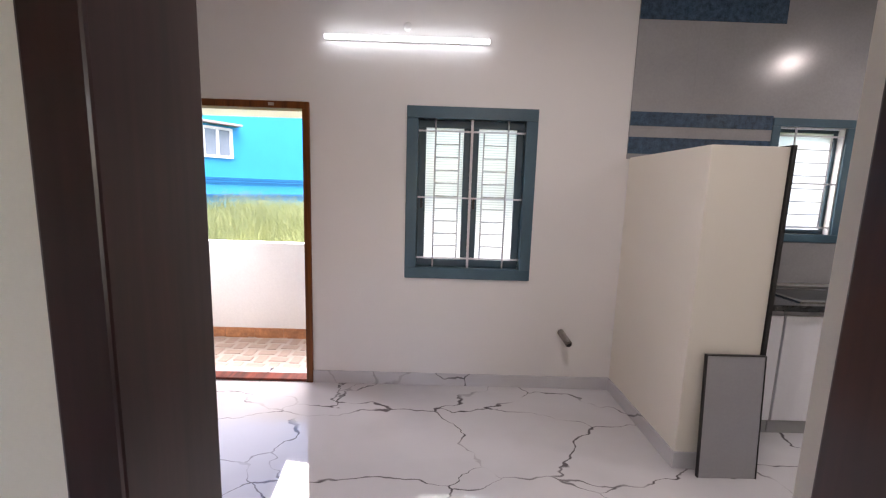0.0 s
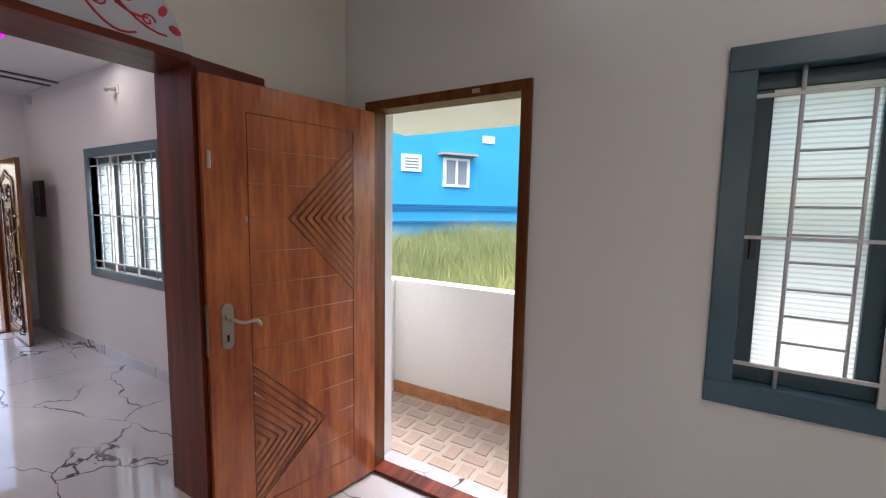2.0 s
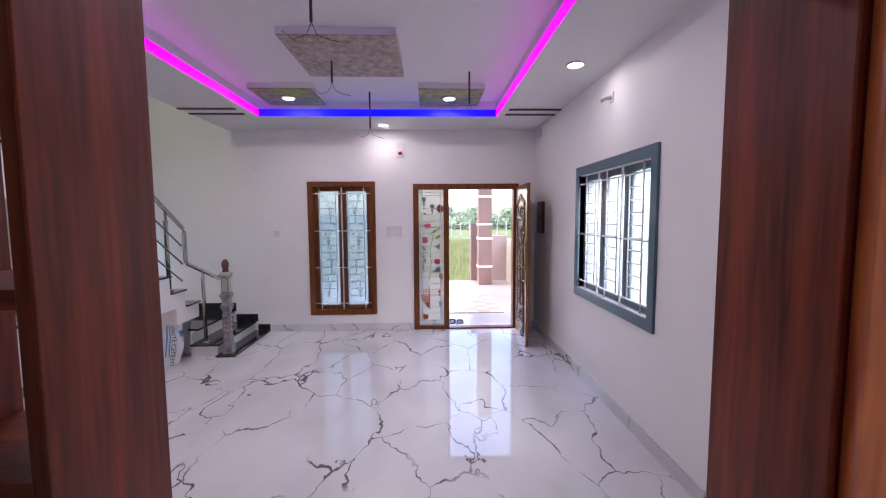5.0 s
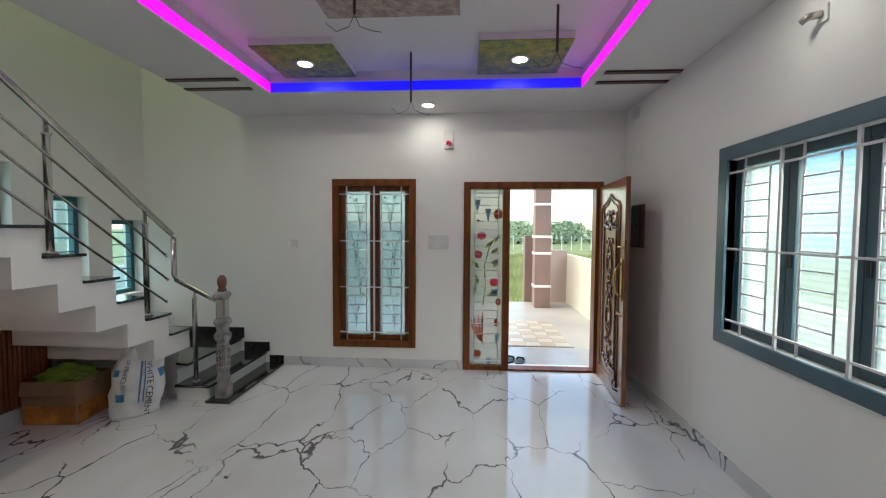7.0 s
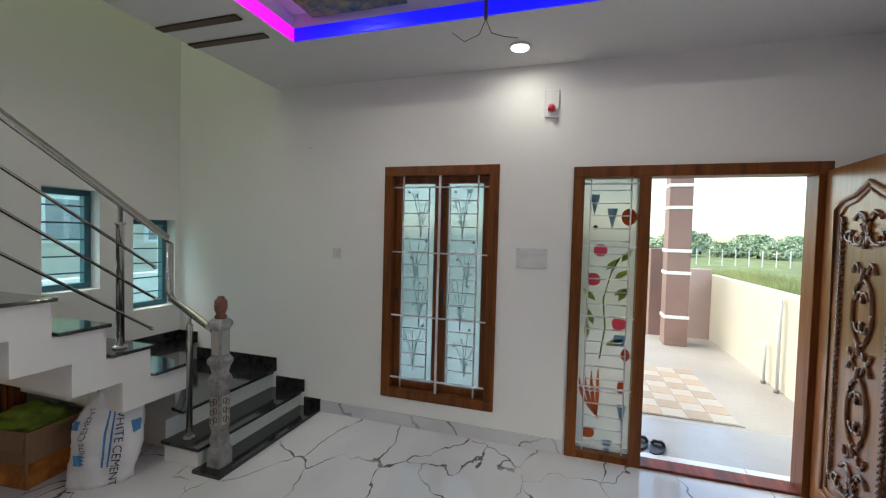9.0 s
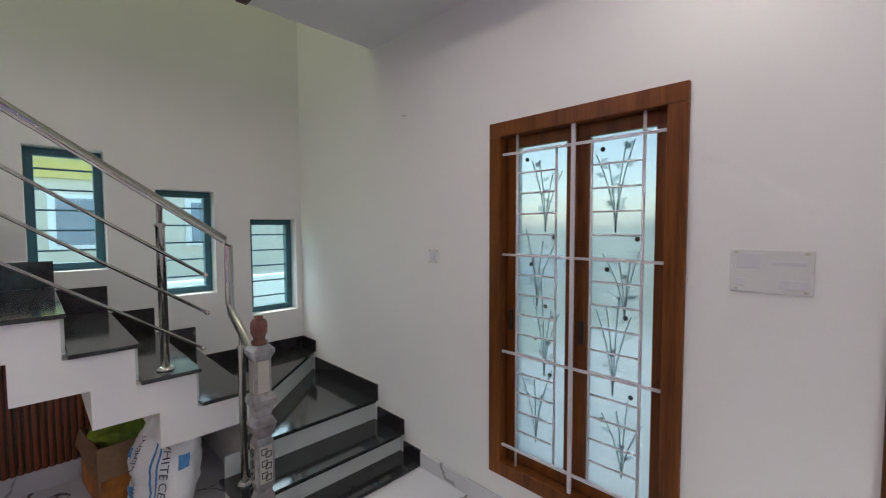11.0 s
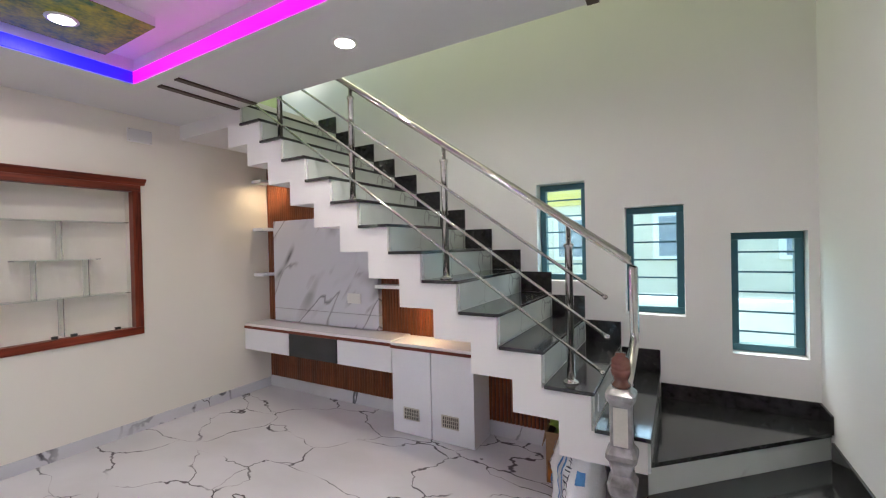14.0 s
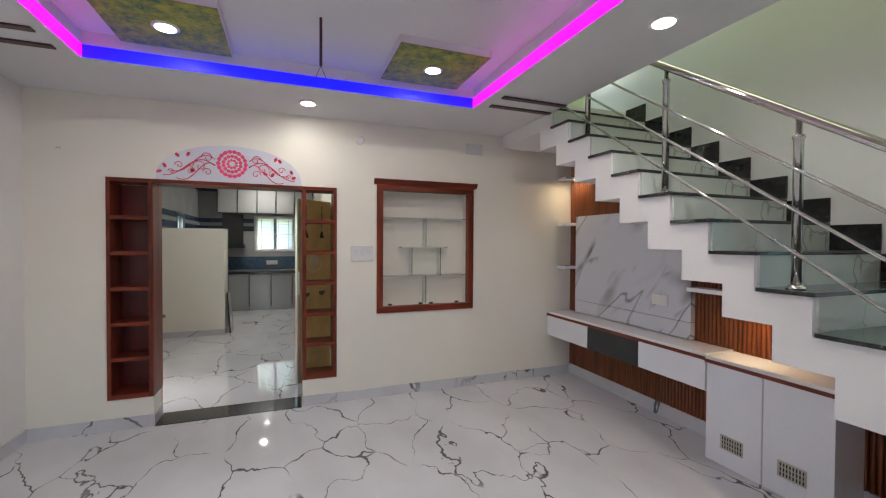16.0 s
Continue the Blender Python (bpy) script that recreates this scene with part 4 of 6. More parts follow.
for k in range(NS):
    x, z = SX + RUN * k, SZ + RISE * k
    if k == 0:
        t = part("tread", boxes((-0.02, YB, -0.021, RUN - 0.018, YV + 0.02, 0), bevel=0.004), M["granite"], stairs)
        r = part("riser", boxes((-0.014, YB, -RISE, 0.0, YV - 0.02, -0.022)), M["riser"], stairs)
        tread_mesh, riser_mesh = t.data, r.data
    else:
        t, r = new("tread", tread_mesh), new("riser", riser_mesh)
        t.parent = r.parent = stairs
    t.location, r.location = (x, 0, z), (x, 0, z)
    part("skirting_block", boxes((x - 0.02, YB, z + 0.001, x + RUN - 0.021, YB + 0.014, z + 0.17), bevel=0.002), M["granite_skirt"], stairs)
part("skirting_block", boxes((XF + 0.016, YB, 0.466, SX - 0.021, YB + 0.014, 0.575), bevel=0.002), M["granite_skirt"], stairs)
part("skirting_block", boxes((XF + 0.002, YB + 0.0, 0.466, XF + 0.016, -2.06, 0.575), bevel=0.002), M["granite_skirt"], stairs)
part("skirting_block", boxes((XF + 0.002, -2.058, 0.301, XF + 0.016, -1.13, 0.425), bevel=0.002), M["granite_skirt"], stairs)
part("skirting_block", boxes((XF + 0.002, -1.128, 0.151, XF + 0.016, -0.83, 0.26), bevel=0.002), M["granite_skirt"], stairs)
part("skirting_block", boxes((XF + 0.002, -0.828, 0.026, XF + 0.016, -0.66, 0.11), bevel=0.002), M["granite_skirt"], stairs)

# ---- stair railing ----
rail = thing("stair_railing", "stainless steel stair railing with three thin lower bars", "railing", pose(0, 0, 0))
RY = -1.243
HZ = lambda x: 1.50 + 0.695 * (x + 6.27)  # noqa: E731
bm = bmesh.new()
tube(bm, [(-2.75, RY, HZ(-2.75)), (-4.5, RY, HZ(-4.5)), (-6.25, RY, HZ(-6.25)), (-6.275, RY, HZ(-6.27) - 0.03), (-6.275, RY, 1.14), (-6.275, RY + 0.02, 1.09), (-6.265, -0.90, 0.94), (-6.26, -0.84, 0.915)], 0.024, 14)
part("handrail", bm, M["steel"], rail, "polished steel handrail")
for off, xe in ((-0.27, -6.14), (-0.475, -6.145), (-0.685, -6.12)):
    bm = bmesh.new()
    tube(bm, [(-3.0, RY + 0.036, HZ(-3.0) + off), (xe, RY + 0.036, HZ(xe) + off)], 0.009, 10)
    part("lower_bar", bm, M["steel"], rail)
    bm = bmesh.new()
    bmesh.ops.create_uvsphere(bm, u_segments=10, v_segments=8, radius=0.014, matrix=Matrix.Translation((xe, RY + 0.036, HZ(xe) + off)))
    part("bar_end", bm, M["steel"], rail)
for k in (1, 4, 7, 10):
    x = SX + RUN * (k + 0.46)
    z = SZ + RISE * k
    post = part("post", lathe(bmesh.new(), [(0.022, z), (0.022, z + 0.755), (0.028, z + 0.76), (0.028, z + 0.775), (0.014, z + 0.777), (0.014, HZ(x) - 0.012)], x, RY, 14), M["steel"], rail)
    part("foot_flange", lathe(bmesh.new(), [(0.042, z), (0.042, z + 0.008), (0.028, z + 0.02), (0.0235, z + 0.022)], x, RY, 16), M["steel"], post)
post = part("post", lathe(bmesh.new(), [(0.020, 0.15), (0.020, 0.92), (0.025, 0.925), (0.012, 0.94), (0.012, 1.01)], -6.262, -1.045, 14), M["steel"], rail)
part("foot_flange", lathe(bmesh.new(), [(0.04, 0.15), (0.04, 0.158), (0.028, 0.17), (0.021, 0.172)], -6.262, -1.045, 16), M["steel"], post)

# ---- newel post ----
newel = thing("newel_post", "carved brown newel post wrapped in clear plastic film", "newel post", pose(-6.26, -0.78, 0.025)) 
M["newel"] = mat("wrapped_wood", (0.27, 0.245, 0.24), 0.28, var=0.55, scale=9, fine=26, bump=0.4, color2=(0.36, 0.345, 0.35), coat=0.7)
M["newel_top"] = mat("newel_finial_wood", (0.14, 0.045, 0.03), 0.22, var=0.3, scale=8, fine=30, bump=0.1, coat=0.6)
bm = bmesh.new()
SQ = [(r * 0.78, z) for r, z in ((0.075, 0.0), (0.075, 0.10), (0.055, 0.13), (0.06, 0.18), (0.046, 0.22), (0.060, 0.27), (0.060, 0.47), (0.045, 0.50), (0.066, 0.53), (0.075, 0.57), (0.050, 0.61), (0.062, 0.66), (0.078, 0.68), (0.078, 0.70), (0.054, 0.73), (0.054, 0.90), (0.075, 0.93), (0.075, 0.95), (0.05, 0.97))]
rings = [[bm.verts.new((sx * r, sy * r, z)) for sx, sy in ((-1, -0.8), (-0.8, -1), (0.8, -1), (1, -0.8), (1, 0.8), (0.8, 1), (-0.8, 1), (-1, 0.8))] for r, z in SQ]
for ra, rb in zip(rings, rings[1:]):
    for j in range(8):
        bm.faces.new((ra[j], ra[(j + 1) % 8], rb[(j + 1) % 8], rb[j]))
bm.faces.new(rings[0][::-1]), bm.faces.new(rings[-1])
part("shaft", bm, M["newel"], newel)
part("finial", lathe(bmesh.new(), [(0.036, 0.971), (0.040, 0.985), (0.028, 1.0), (0.034, 1.018), (0.040, 1.033), (0.0405, 1.045), (0.037, 1.048), (0.0415, 1.053), (0.0415, 1.066), (0.038, 1.069), (0.040, 1.074), (0.038, 1.085), (0.031, 1.098), (0.022, 1.102), (0.022, 1.115), (0.004, 1.118)], 0, 0, 18), M["newel_top"], newel, "turned dark brown finial")
part("side_plate", boxes((0.0424, -0.028, 0.735, 0.0445, 0.028, 0.895)), M["satin"], newel, "silver side plate")
part("side_plate", boxes((-0.028, 0.0424, 0.735, 0.028, 0.0445, 0.895)), M["satin"], newel, "silver side plate")
part("fret_plate", boxes((0.0470, -0.031, 0.275, 0.0492, 0.031, 0.465)), M["satin"], newel, "silver fret plate")
part("fret_plate", boxes((-0.031, 0.0470, 0.275, 0.031, 0.0492, 0.465)), M["satin"], newel, "silver fret plate")
for s in ((0.061, 1, 0), (1, 0.061, 0)):
    for z in (0.30, 0.36, 0.42):
        fx = s[0] == 0.061
        for dy, dz in ((-0.011, 0.0), (0.009, 0.016)):
            bm = bmesh.new()
            a, b, c, d = dy - 0.015, dy + 0.015, z + dz - 0.016, z + dz + 0.016
            for u0, u1, v0, v1 in ((a, b, c, c + 0.004), (a, b, d - 0.004, d), (a, a + 0.004, c, d), (b - 0.004, b, c, d)):
                if fx:
                    box(bm, 0.0494, u0, v0, 0.0515, u1, v1)
                else:
                    box(bm, u0, 0.0494, v0, u1, 0.0515, v1)
            part("fret", bm, M["dark"], newel)

# ---- TV wall under the stairs ----
YT = -2.12
SL = lambda x: 0.392 + 0.717 * (x + 6.33)  # noqa: E731
structure("wall_under_stairs", prism([(-5.95, 0.0), (XA - 0.001, 0.0), (XA - 0.001, 2.80), ((2.80 - 0.392) / 0.717 - 6.33, 2.80), (-5.95, SL(-5.95))], "y", YB, YT), M["wall"], "plain wall under the stair flight", "wall")
skirting("baseboard", [(-5.95, YT, 0, XA - T, YT + T, 0.13)])
flutes = thing("fluted_panel", "ribbed teak wall panel behind the television unit", "wall panel", pose(0, 0, 0))
# board is coloured near black to put shade into the gaps
part("backing_board", prism([(-5.92, 0.131), (XA - 0.028, 0.131), (XA - 0.028, 2.78), (-3.0, 2.78), (-5.92, SL(-5.92))], "y", YT + 0.001, YT + 0.006), M["rosewood"], flutes, "backing board coloured dark for shade between the ribs")
x, n = XA - 0.03, 0
while x > -5.93:
    zt = min(2.78, SL(x - 0.017))
    bm = prism([(x, YT + 0.0062), (x, YT + 0.016), (x - 0.004, YT + 0.0215), (x - 0.010, YT + 0.0235), (x - 0.015, YT + 0.0235), (x - 0.021, YT + 0.0215), (x - 0.025, YT + 0.016), (x - 0.025, YT + 0.0062)], "z", 0.131, zt)
    part("slat", bm, M["flute"], flutes)
    x -= 0.034

tvp = thing("tv_back_panel", "grey marble television panel with a stepped upper edge", "wall panel", pose(0, 0, 0))
Y0, Y1 = YT + 0.0175, YT + 0.075
part("slab", prism([(-2.44, 0.945), (-3.95, 0.945), (-3.95, 1.93), (-2.44, 1.93)], "y", Y0, Y1), M["tv_marble"], tvp)
part("slab", prism([(-2.44, 0.80), (-3.95, 0.80), (-3.95, 0.94), (-2.44, 0.94)], "y", Y0, Y1), M["tv_marble"], tvp)
sock = tagged(part("socket_plate", boxes((-3.73, Y1, 1.05, -3.56, Y1 + 0.012, 1.15), bevel=0.003), M["plastic"]), "white socket plate on the marble panel", "socket")
for xx in (-3.71, -3.65, -3.60):
    part("socket_face", boxes((xx, Y1 + 0.0125, 1.075, xx + 0.04, Y1 + 0.016, 1.125), bevel=0.002), M["plastic"], sock)

unit = thing("tv_console", "wall-hung white television console with a dark glass drawer", "tv console", pose(0, 0, 0))
YU = -1.79
part("top", boxes((-4.28, YT + 0.024, 0.762, XA - 0.002, YU, 0.79), bevel=0.003), M["white"], unit)
part("edge_strip", boxes((-4.28, YU + 0.0005, 0.738, XA - 0.002, YU + 0.006, 0.766)), M["copper"], unit, "copper-brown edge strip")
part("body", boxes((-4.28, YT + 0.024, 0.50, XA - 0.004, YU - 0.02, 0.761)), M["white"], unit)
for a, b, m in ((-2.955, XA - 0.004, "white"), (-3.63, -2.965, "smoke"), (-4.28, -3.64, "white")):
    part("drawer_front", boxes((a, YU - 0.018, 0.505, b, YU, 0.735), bevel=0.003), M[m], unit, "dark smoked glass flap" if m == "smoke" else "")
cab = thing("base_cabinet", "white two-door base cabinet with steel vent grilles", "cabinet", pose(0, 0, 0))
part("top", boxes((-5.09, YT + 0.024, 0.752, -4.285, YU + 0.01, 0.78), bevel=0.003), M["white"], cab)
part("edge_strip", boxes((-5.09, YU + 0.011, 0.73, -4.285, YU + 0.016, 0.756)), M["copper"], cab)
part("body", boxes((-5.07, YT + 0.024, 0.001, -4.29, YU - 0.02, 0.75)), M["white"], cab)
for a, b, g in ((-4.68, -4.29, -4.485), (-5.075, -4.687, -4.86)):
    d = part("door", boxes((a, YU - 0.018, 0.006, b, YU, 0.728), bevel=0.003), M["white"], cab, "glossy white door")
    v = part("vent", boxes((g - 0.08, YU, 0.13, g + 0.08, YU + 0.006, 0.235), bevel=0.002), M["satin"], d, "slotted steel vent")
    v2 = bmesh.new()
    for i in range(8):
        for j in range(3):
            box(v2, g - 0.07 + i * 0.018, YU + 0.0061, 0.142 + j * 0.030, g - 0.062 + i * 0.018, YU + 0.0075, 0.164 + j * 0.030)
    part("slots", v2, M["dark"], d)
for z in (1.325, 1.84, 2.385):
    s = tagged(part("corner_shelf", boxes((-2.44 + 0.03, YT + 0.024, z - 0.018, XA - 0.002, -1.92, z + 0.018), bevel=0.006), M["white"]), "white floating corner shelf above the console", "shelf", "corner shelves")
tagged(part("floating_shelf", boxes((-4.40, YT + 0.024, 1.218, -3.965, YT + 0.15, 1.252), bevel=0.004), M["white"]), "white floating shelf on the ribbed panel", "shelf")
box_l = thing("spotlight", "tiny warm spotlight under the corner shelf", "spotlight", pose(-2.5, -1.98, 2.36))
part("rim", lathe(bmesh.new(), [(0.022, 0.0), (0.022, 0.006)], 0, 0, 12), M["steel"], box_l)
M["warm_lamp"] = glow("lamp_warm", (1.0, 0.8, 0.5), 3.0)
part("lens", lathe(bmesh.new(), [(0.016, -0.002), (0.016, -0.0005)], 0, 0, 12), M["warm_lamp"], box_l)


def spot(name, x, y, z, power, color, size=0.05):
    lamp = new(name, bpy.data.lights.new(name, "AREA"))
    lamp.data.shape, lamp.data.size, lamp.data.energy, lamp.data.color = "DISK", size, power, color
    lamp.matrix_world = pose(x, y, z)
    return lamp


spot("spot_light", -2.5, -1.98, 2.354, 0.35, (1.0, 0.78, 0.5))
spot("spot_light", -4.55, -1.92, 1.10, 0.3, (1.0, 0.72, 0.42))

# ---- things under the stairs ----
M["card"] = mat("brown_cardboard", (0.30, 0.18, 0.10), 0.8, var=0.15, scale=4, fine=40, bump=0.1)
M["print"] = mat("printed_cardboard", (0.45, 0.16, 0.03), 0.6, var=0.5, scale=9, fine=14, bump=0.03)
M["cloth"] = mat("lime_green_packing", (0.20, 0.30, 0.03), 0.6, var=0.4, scale=7, fine=26, bump=0.4)
M["sack"] = mat("woven_white_sack", (0.72, 0.73, 0.74), 0.55, var=0.1, scale=7, fine=140, bump=0.25)
M["sack_blue"] = mat("sack_blue_print", (0.06, 0.22, 0.48), 0.5, var=0.25, scale=12, fine=60, bump=0.05)
M["ink"] = mat("sack_ink", (0.06, 0.07, 0.10), 0.5, var=0.2, scale=12, fine=60, bump=0)
carton = thing("cardboard_box", "open brown cardboard box with printed lower band", "box", pose(-5.84, -1.86, 0.002, 0, 0, 6))
w, d, h = 0.42, 0.36, 0.34
for i, s in enumerate(((-d / 2, -w / 2, 0, -d / 2 + 0.008, w / 2, h), (d / 2 - 0.008, -w / 2, 0, d / 2, w / 2, h), (-d / 2 + 0.008, -w / 2, 0, d / 2 - 0.008, -w / 2 + 0.008, h), (-d / 2 + 0.008, w / 2 - 0.008, 0, d / 2 - 0.008, w / 2, h), (-d / 2 + 0.008, -w / 2 + 0.008, 0, d / 2 - 0.008, w / 2 - 0.008, 0.01))):
    part("side" if i < 4 else "bottom", boxes(s), M["card"], carton)
part("print_band", boxes((d / 2 + 0.0005, -w / 2 + 0.01, 0.005, d / 2 + 0.002, w / 2 - 0.01, 0.15)), M["print"], carton, "orange and yellow print")
part("print_band", boxes((-d / 2 + 0.01, w / 2 + 0.0005, 0.005, d / 2 - 0.01, w / 2 + 0.002, 0.15)), M["print"], carton, "orange and yellow print")
part("flap", prism([(d / 2, h), (d / 2 + 0.022, h - 0.10), (d / 2 + 0.027, h - 0.10), (d / 2 + 0.004, h + 0.006)], "y", -w / 2, w / 2), M["card"], carton)
bm = bmesh.new()
bmesh.ops.create_icosphere(bm, subdivisions=4, radius=1.0)
for v in bm.verts:
    p = v.co.copy()
    k = 1 + 0.35 * noise.noise(p * 2.3) + 0.18 * noise.noise(p * 6)
    v.co = Vector((p.x * 0.16 * k, p.y * 0.19 * k, 0.335 + p.z * 0.085 * k))
for fce in bm.faces:
    fce.smooth = True
tagged(part("packing_bag", bm, M["cloth"]), "crumpled lime green plastic packing in the cardboard box", "plastic bag").matrix_world = pose(-5.84, -1.86, 0.0)


def bag_at(a, t, out=0.0):
    """A point of the slumped bag: a goes round it, t up from its base, out lifts it off the surface."""
    t = min(1.0, max(0.0, t))
    c, q = math.cos(a), math.sin(a)
    swell = 0.80 + 0.20 * math.sin(min(1.0, t * 1.7) * math.pi / 2 + 0.0)
    wid = 0.185 * swell * (1 - 0.52 * max(0.0, t - 0.30) ** 1.2 / 0.65)
    dep = 0.125 * swell * (1 - 0.62 * max(0.0, t - 0.25) / 0.75)
    x, y, z = abs(c) ** 0.75 * math.copysign(1, c) * dep, abs(q) ** 0.8 * math.copysign(1, q) * wid, 0.63 * t
    k = 0.020 * noise.noise(Vector((x * 7, y * 7, z * 6 + 3))) + 0.008 * noise.noise(Vector((x * 24, y * 24, z * 20)))
    lift = (0.10 * q + 0.04 * noise.noise(Vector((c * 2, q * 2, 3)))) * t ** 3
    return Vector((x + (k * 1.8 + out) * c - 0.03 * t, y + (k * 1.8 + out) * q + 0.07 * t ** 1.5, max(0.0, z + lift)))


sk = thing("cement_sack", "opened white woven cement sack with blue print", "sack", pose(-5.93, -1.36, 0.0, 0, 0, 38) @ Matrix.Scale(1.1, 4))
bm = bmesh.new()
n, m = 48, 32
rows = [[bm.verts.new(bag_at(2 * math.pi * i / n, j / m)) for i in range(n)] for j in range(m + 1)]
inner = [bm.verts.new((v.co.x * 0.85, v.co.y * 0.85 + 0.01, v.co.z - 0.12)) for v in rows[-1]]
for ra, rb in zip(rows, rows[1:]):
    for i in range(n):
        fce = bm.faces.new((ra[i], ra[(i + 1) % n], rb[(i + 1) % n], rb[i]))
        fce.smooth = True
for i in range(n):
    bm.faces.new((rows[-1][i], rows[-1][(i + 1) % n], inner[(i + 1) % n], inner[i]))
bm.faces.new(rows[0][::-1]), bm.faces.new(inner)
part("bag", bm, M["sack"], sk)


def lettering(text, size):
    cu = bpy.data.curves.new("lettering", "FONT")
    cu.body, cu.size, cu.extrude = text, size, 0.0
    tmp = new("lettering", cu)
    me = bpy.data.meshes.new_from_object(tmp.evaluated_get(bpy.context.evaluated_depsgraph_get()))
    bpy.data.objects.remove(tmp)
    return me


def on_bag(name, me, material, a0, t0, down=True, s=1.0):
    """Wraps flat print onto the bag: its x runs down the bag (or up), its y round it."""
    for v in me.vertices:
        u, w = v.co.x, v.co.y
        t = t0 - u / 0.63 if down else t0 + u / 0.63
        v.co = bag_at(a0 + (w if down else -w) / 0.17, t, 0.006)
    me.materials.clear()
    me.materials.append(material)
    ob = new(name, me)
    ob.parent = sk
    return ob


def patch(w, h, nu=12, nw=4):
    bm = bmesh.new()
    g = [[bm.verts.new((w * i / nu, h * j / nw, 0)) for j in range(nw + 1)] for i in range(nu + 1)]
    for i in range(nu):
        for j in range(nw):
            bm.faces.new((g[i][j], g[i + 1][j], g[i + 1][j + 1], g[i][j + 1]))
    me = bpy.data.meshes.new("print")
    bm.to_mesh(me)
    bm.free()
    return me


for size, a0, t0, down in ((0.058, 0.28, 0.66, True), (0.044, -0.28, 0.20, False)):
    for word in ("WHITE", "CEMENT"):
        me = lettering(word, size)
        long = max(v.co.x for v in me.vertices) + 0.3 * size
        on_bag("word", me, M["ink"], a0, t0, down)
        t0 += -long / 0.63 if down else long / 0.63
on_bag("maker_mark", patch(0.14, 0.034), M["ink"], 0.29, 0.93)
for a0 in (0.18, 0.05):
    on_bag("stripe", patch(0.46, 0.008, 16, 1), M["sack_blue"], a0, 0.90)
for a0, t0, w, h in ((-0.75, 0.30, 0.06, 0.07), (-0.95, 0.60, 0.05, 0.05), (0.80, 0.52, 0.06, 0.07), (-0.65, 0.94, 0.04, 0.12)):
    on_bag("print_patch", patch(w, h), M["sack_blue"], a0, t0)

# ---- ceiling features in the hall ----
for x, y, m, sx, sy in ((-6.12, 0.085, "tex_green", 0.33, 0.33), (-6.12, 1.87, "tex_green", 0.33, 0.35), (-3.44, 0.115, "tex_green", 0.33, 0.335), (-3.44, 1.88, "tex_green", 0.33, 0.335), (-4.97, 0.95, "tex_pink", 0.45, 0.44)):
    p = thing("ceiling_panel", "square dropped ceiling panel in green and gold texture" if m == "tex_green" else "square dropped ceiling panel in rough beige texture", "ceiling panel", pose(x, y, 0), "dropped ceiling panels")
    part("board", boxes((-sx, -sy, 2.966, sx, sy, HT - 0.001)), M["ceiling"], p)
    part("face", boxes((-sx, -sy, 2.960, sx, sy, 2.9655)), M[m], p)


def downlight(x, y, z, power):
    d = thing("downlight", "round white recessed downlight, switched on", "downlight", pose(x, y, z), "ceiling downlights")
    part("trim_ring", lathe(bmesh.new(), [(0.075, -0.001), (0.078, -0.008), (0.062, -0.012)], 0, 0, 24), M["plastic"], d)
    part("lens", lathe(bmesh.new(), [(0.056, -0.014), (0.056, -0.0125)], 0, 0, 24), M["white_lamp"], d)
    spot("downlight_lamp", x, y, z - 0.018, power, (1.0, 0.96, 0.9), 0.10)


for x, y, z in ((-6.12, 0.07, 2.96), (-6.12, 1.86, 2.96), (-3.44, 0.11, 2.96), (-3.44, 1.88, 2.96), (-6.91, 1.03, HC), (-2.66, 1.0, HC), (-4.77, -0.77, HC), (-4.72, 2.80, HC)):
    downlight(x, y, z, 0.55 if x in (-6.91, -2.66) else 2.0 if y == -0.77 else 0.45 if y == 2.80 else 1.1)
led = thing("led_strip", "blue and magenta LED strip round the ceiling tray", "led strip", pose(0, 0, 0))
e = 0.012
for name, s, m in (("strip", (TX0 + 0.001, TY0 + e, HC + 0.004, TX0 + e, TY1 - e, HC + 0.085), "led_blue"), ("strip", (TX1 - e, TY0 + e, HC + 0.004, TX1 - 0.001, TY1 - e, HC + 0.085), "led_blue"), ("strip", (TX0 + e, TY0 + 0.001, HC + 0.004, TX1 - e, TY0 + e, HC + 0.085), "led_pink"), ("strip", (TX0 + e, TY1 - e, HC + 0.004, TX1 - e, TY1 - 0.001, HC + 0.085), "led_pink")):
    part(name, boxes(s), M[m], led, "glowing blue strip" if m == "led_blue" else "glowing magenta strip")
for xb in (-6.12, -6.35, -3.18, -3.41):
    for y0, y1 in ((YV + 0.003, -0.52), (2.54, YN - 0.003)):
        tagged(part("ceiling_batten", boxes((xb - 0.03, y0, HC - 0.012, xb + 0.03, y1, HC - 0.0005), bevel=0.003), M["batten"]), "dark brown batten fixed across the ceiling border", "batten", "ceiling battens")
for x, y, z in ((-6.10, 0.97, 2.62), (-5.44, 2.02, 2.72), (-5.02, 0.80, 2.78), (-3.78, 0.97, 2.72)):
    rod = thing("fan_hook_rod", "dark conduit rod with bare wires for a ceiling fitting", "conduit rod", pose(x, y, 0), "ceiling rods")
    bm = bmesh.new()
    tube(bm, [(0, 0, HT - 0.001 if x != -5.02 else 2.959), (0, 0, z)], 0.009, 8)
    part("rod", bm, M["batten"], rod)
    for s in (-1, 1):
        bm = bmesh.new()
        tube(bm, [(0, 0, z), (0, s * 0.03, z - 0.07), (0.01, s * 0.10, z - 0.10), (0.02, s * 0.16, z - 0.085 - 0.03 * s)], 0.002, 5)
        part("wire", bm, M["dark"], rod)

# ---- switches and small wall fittings ----


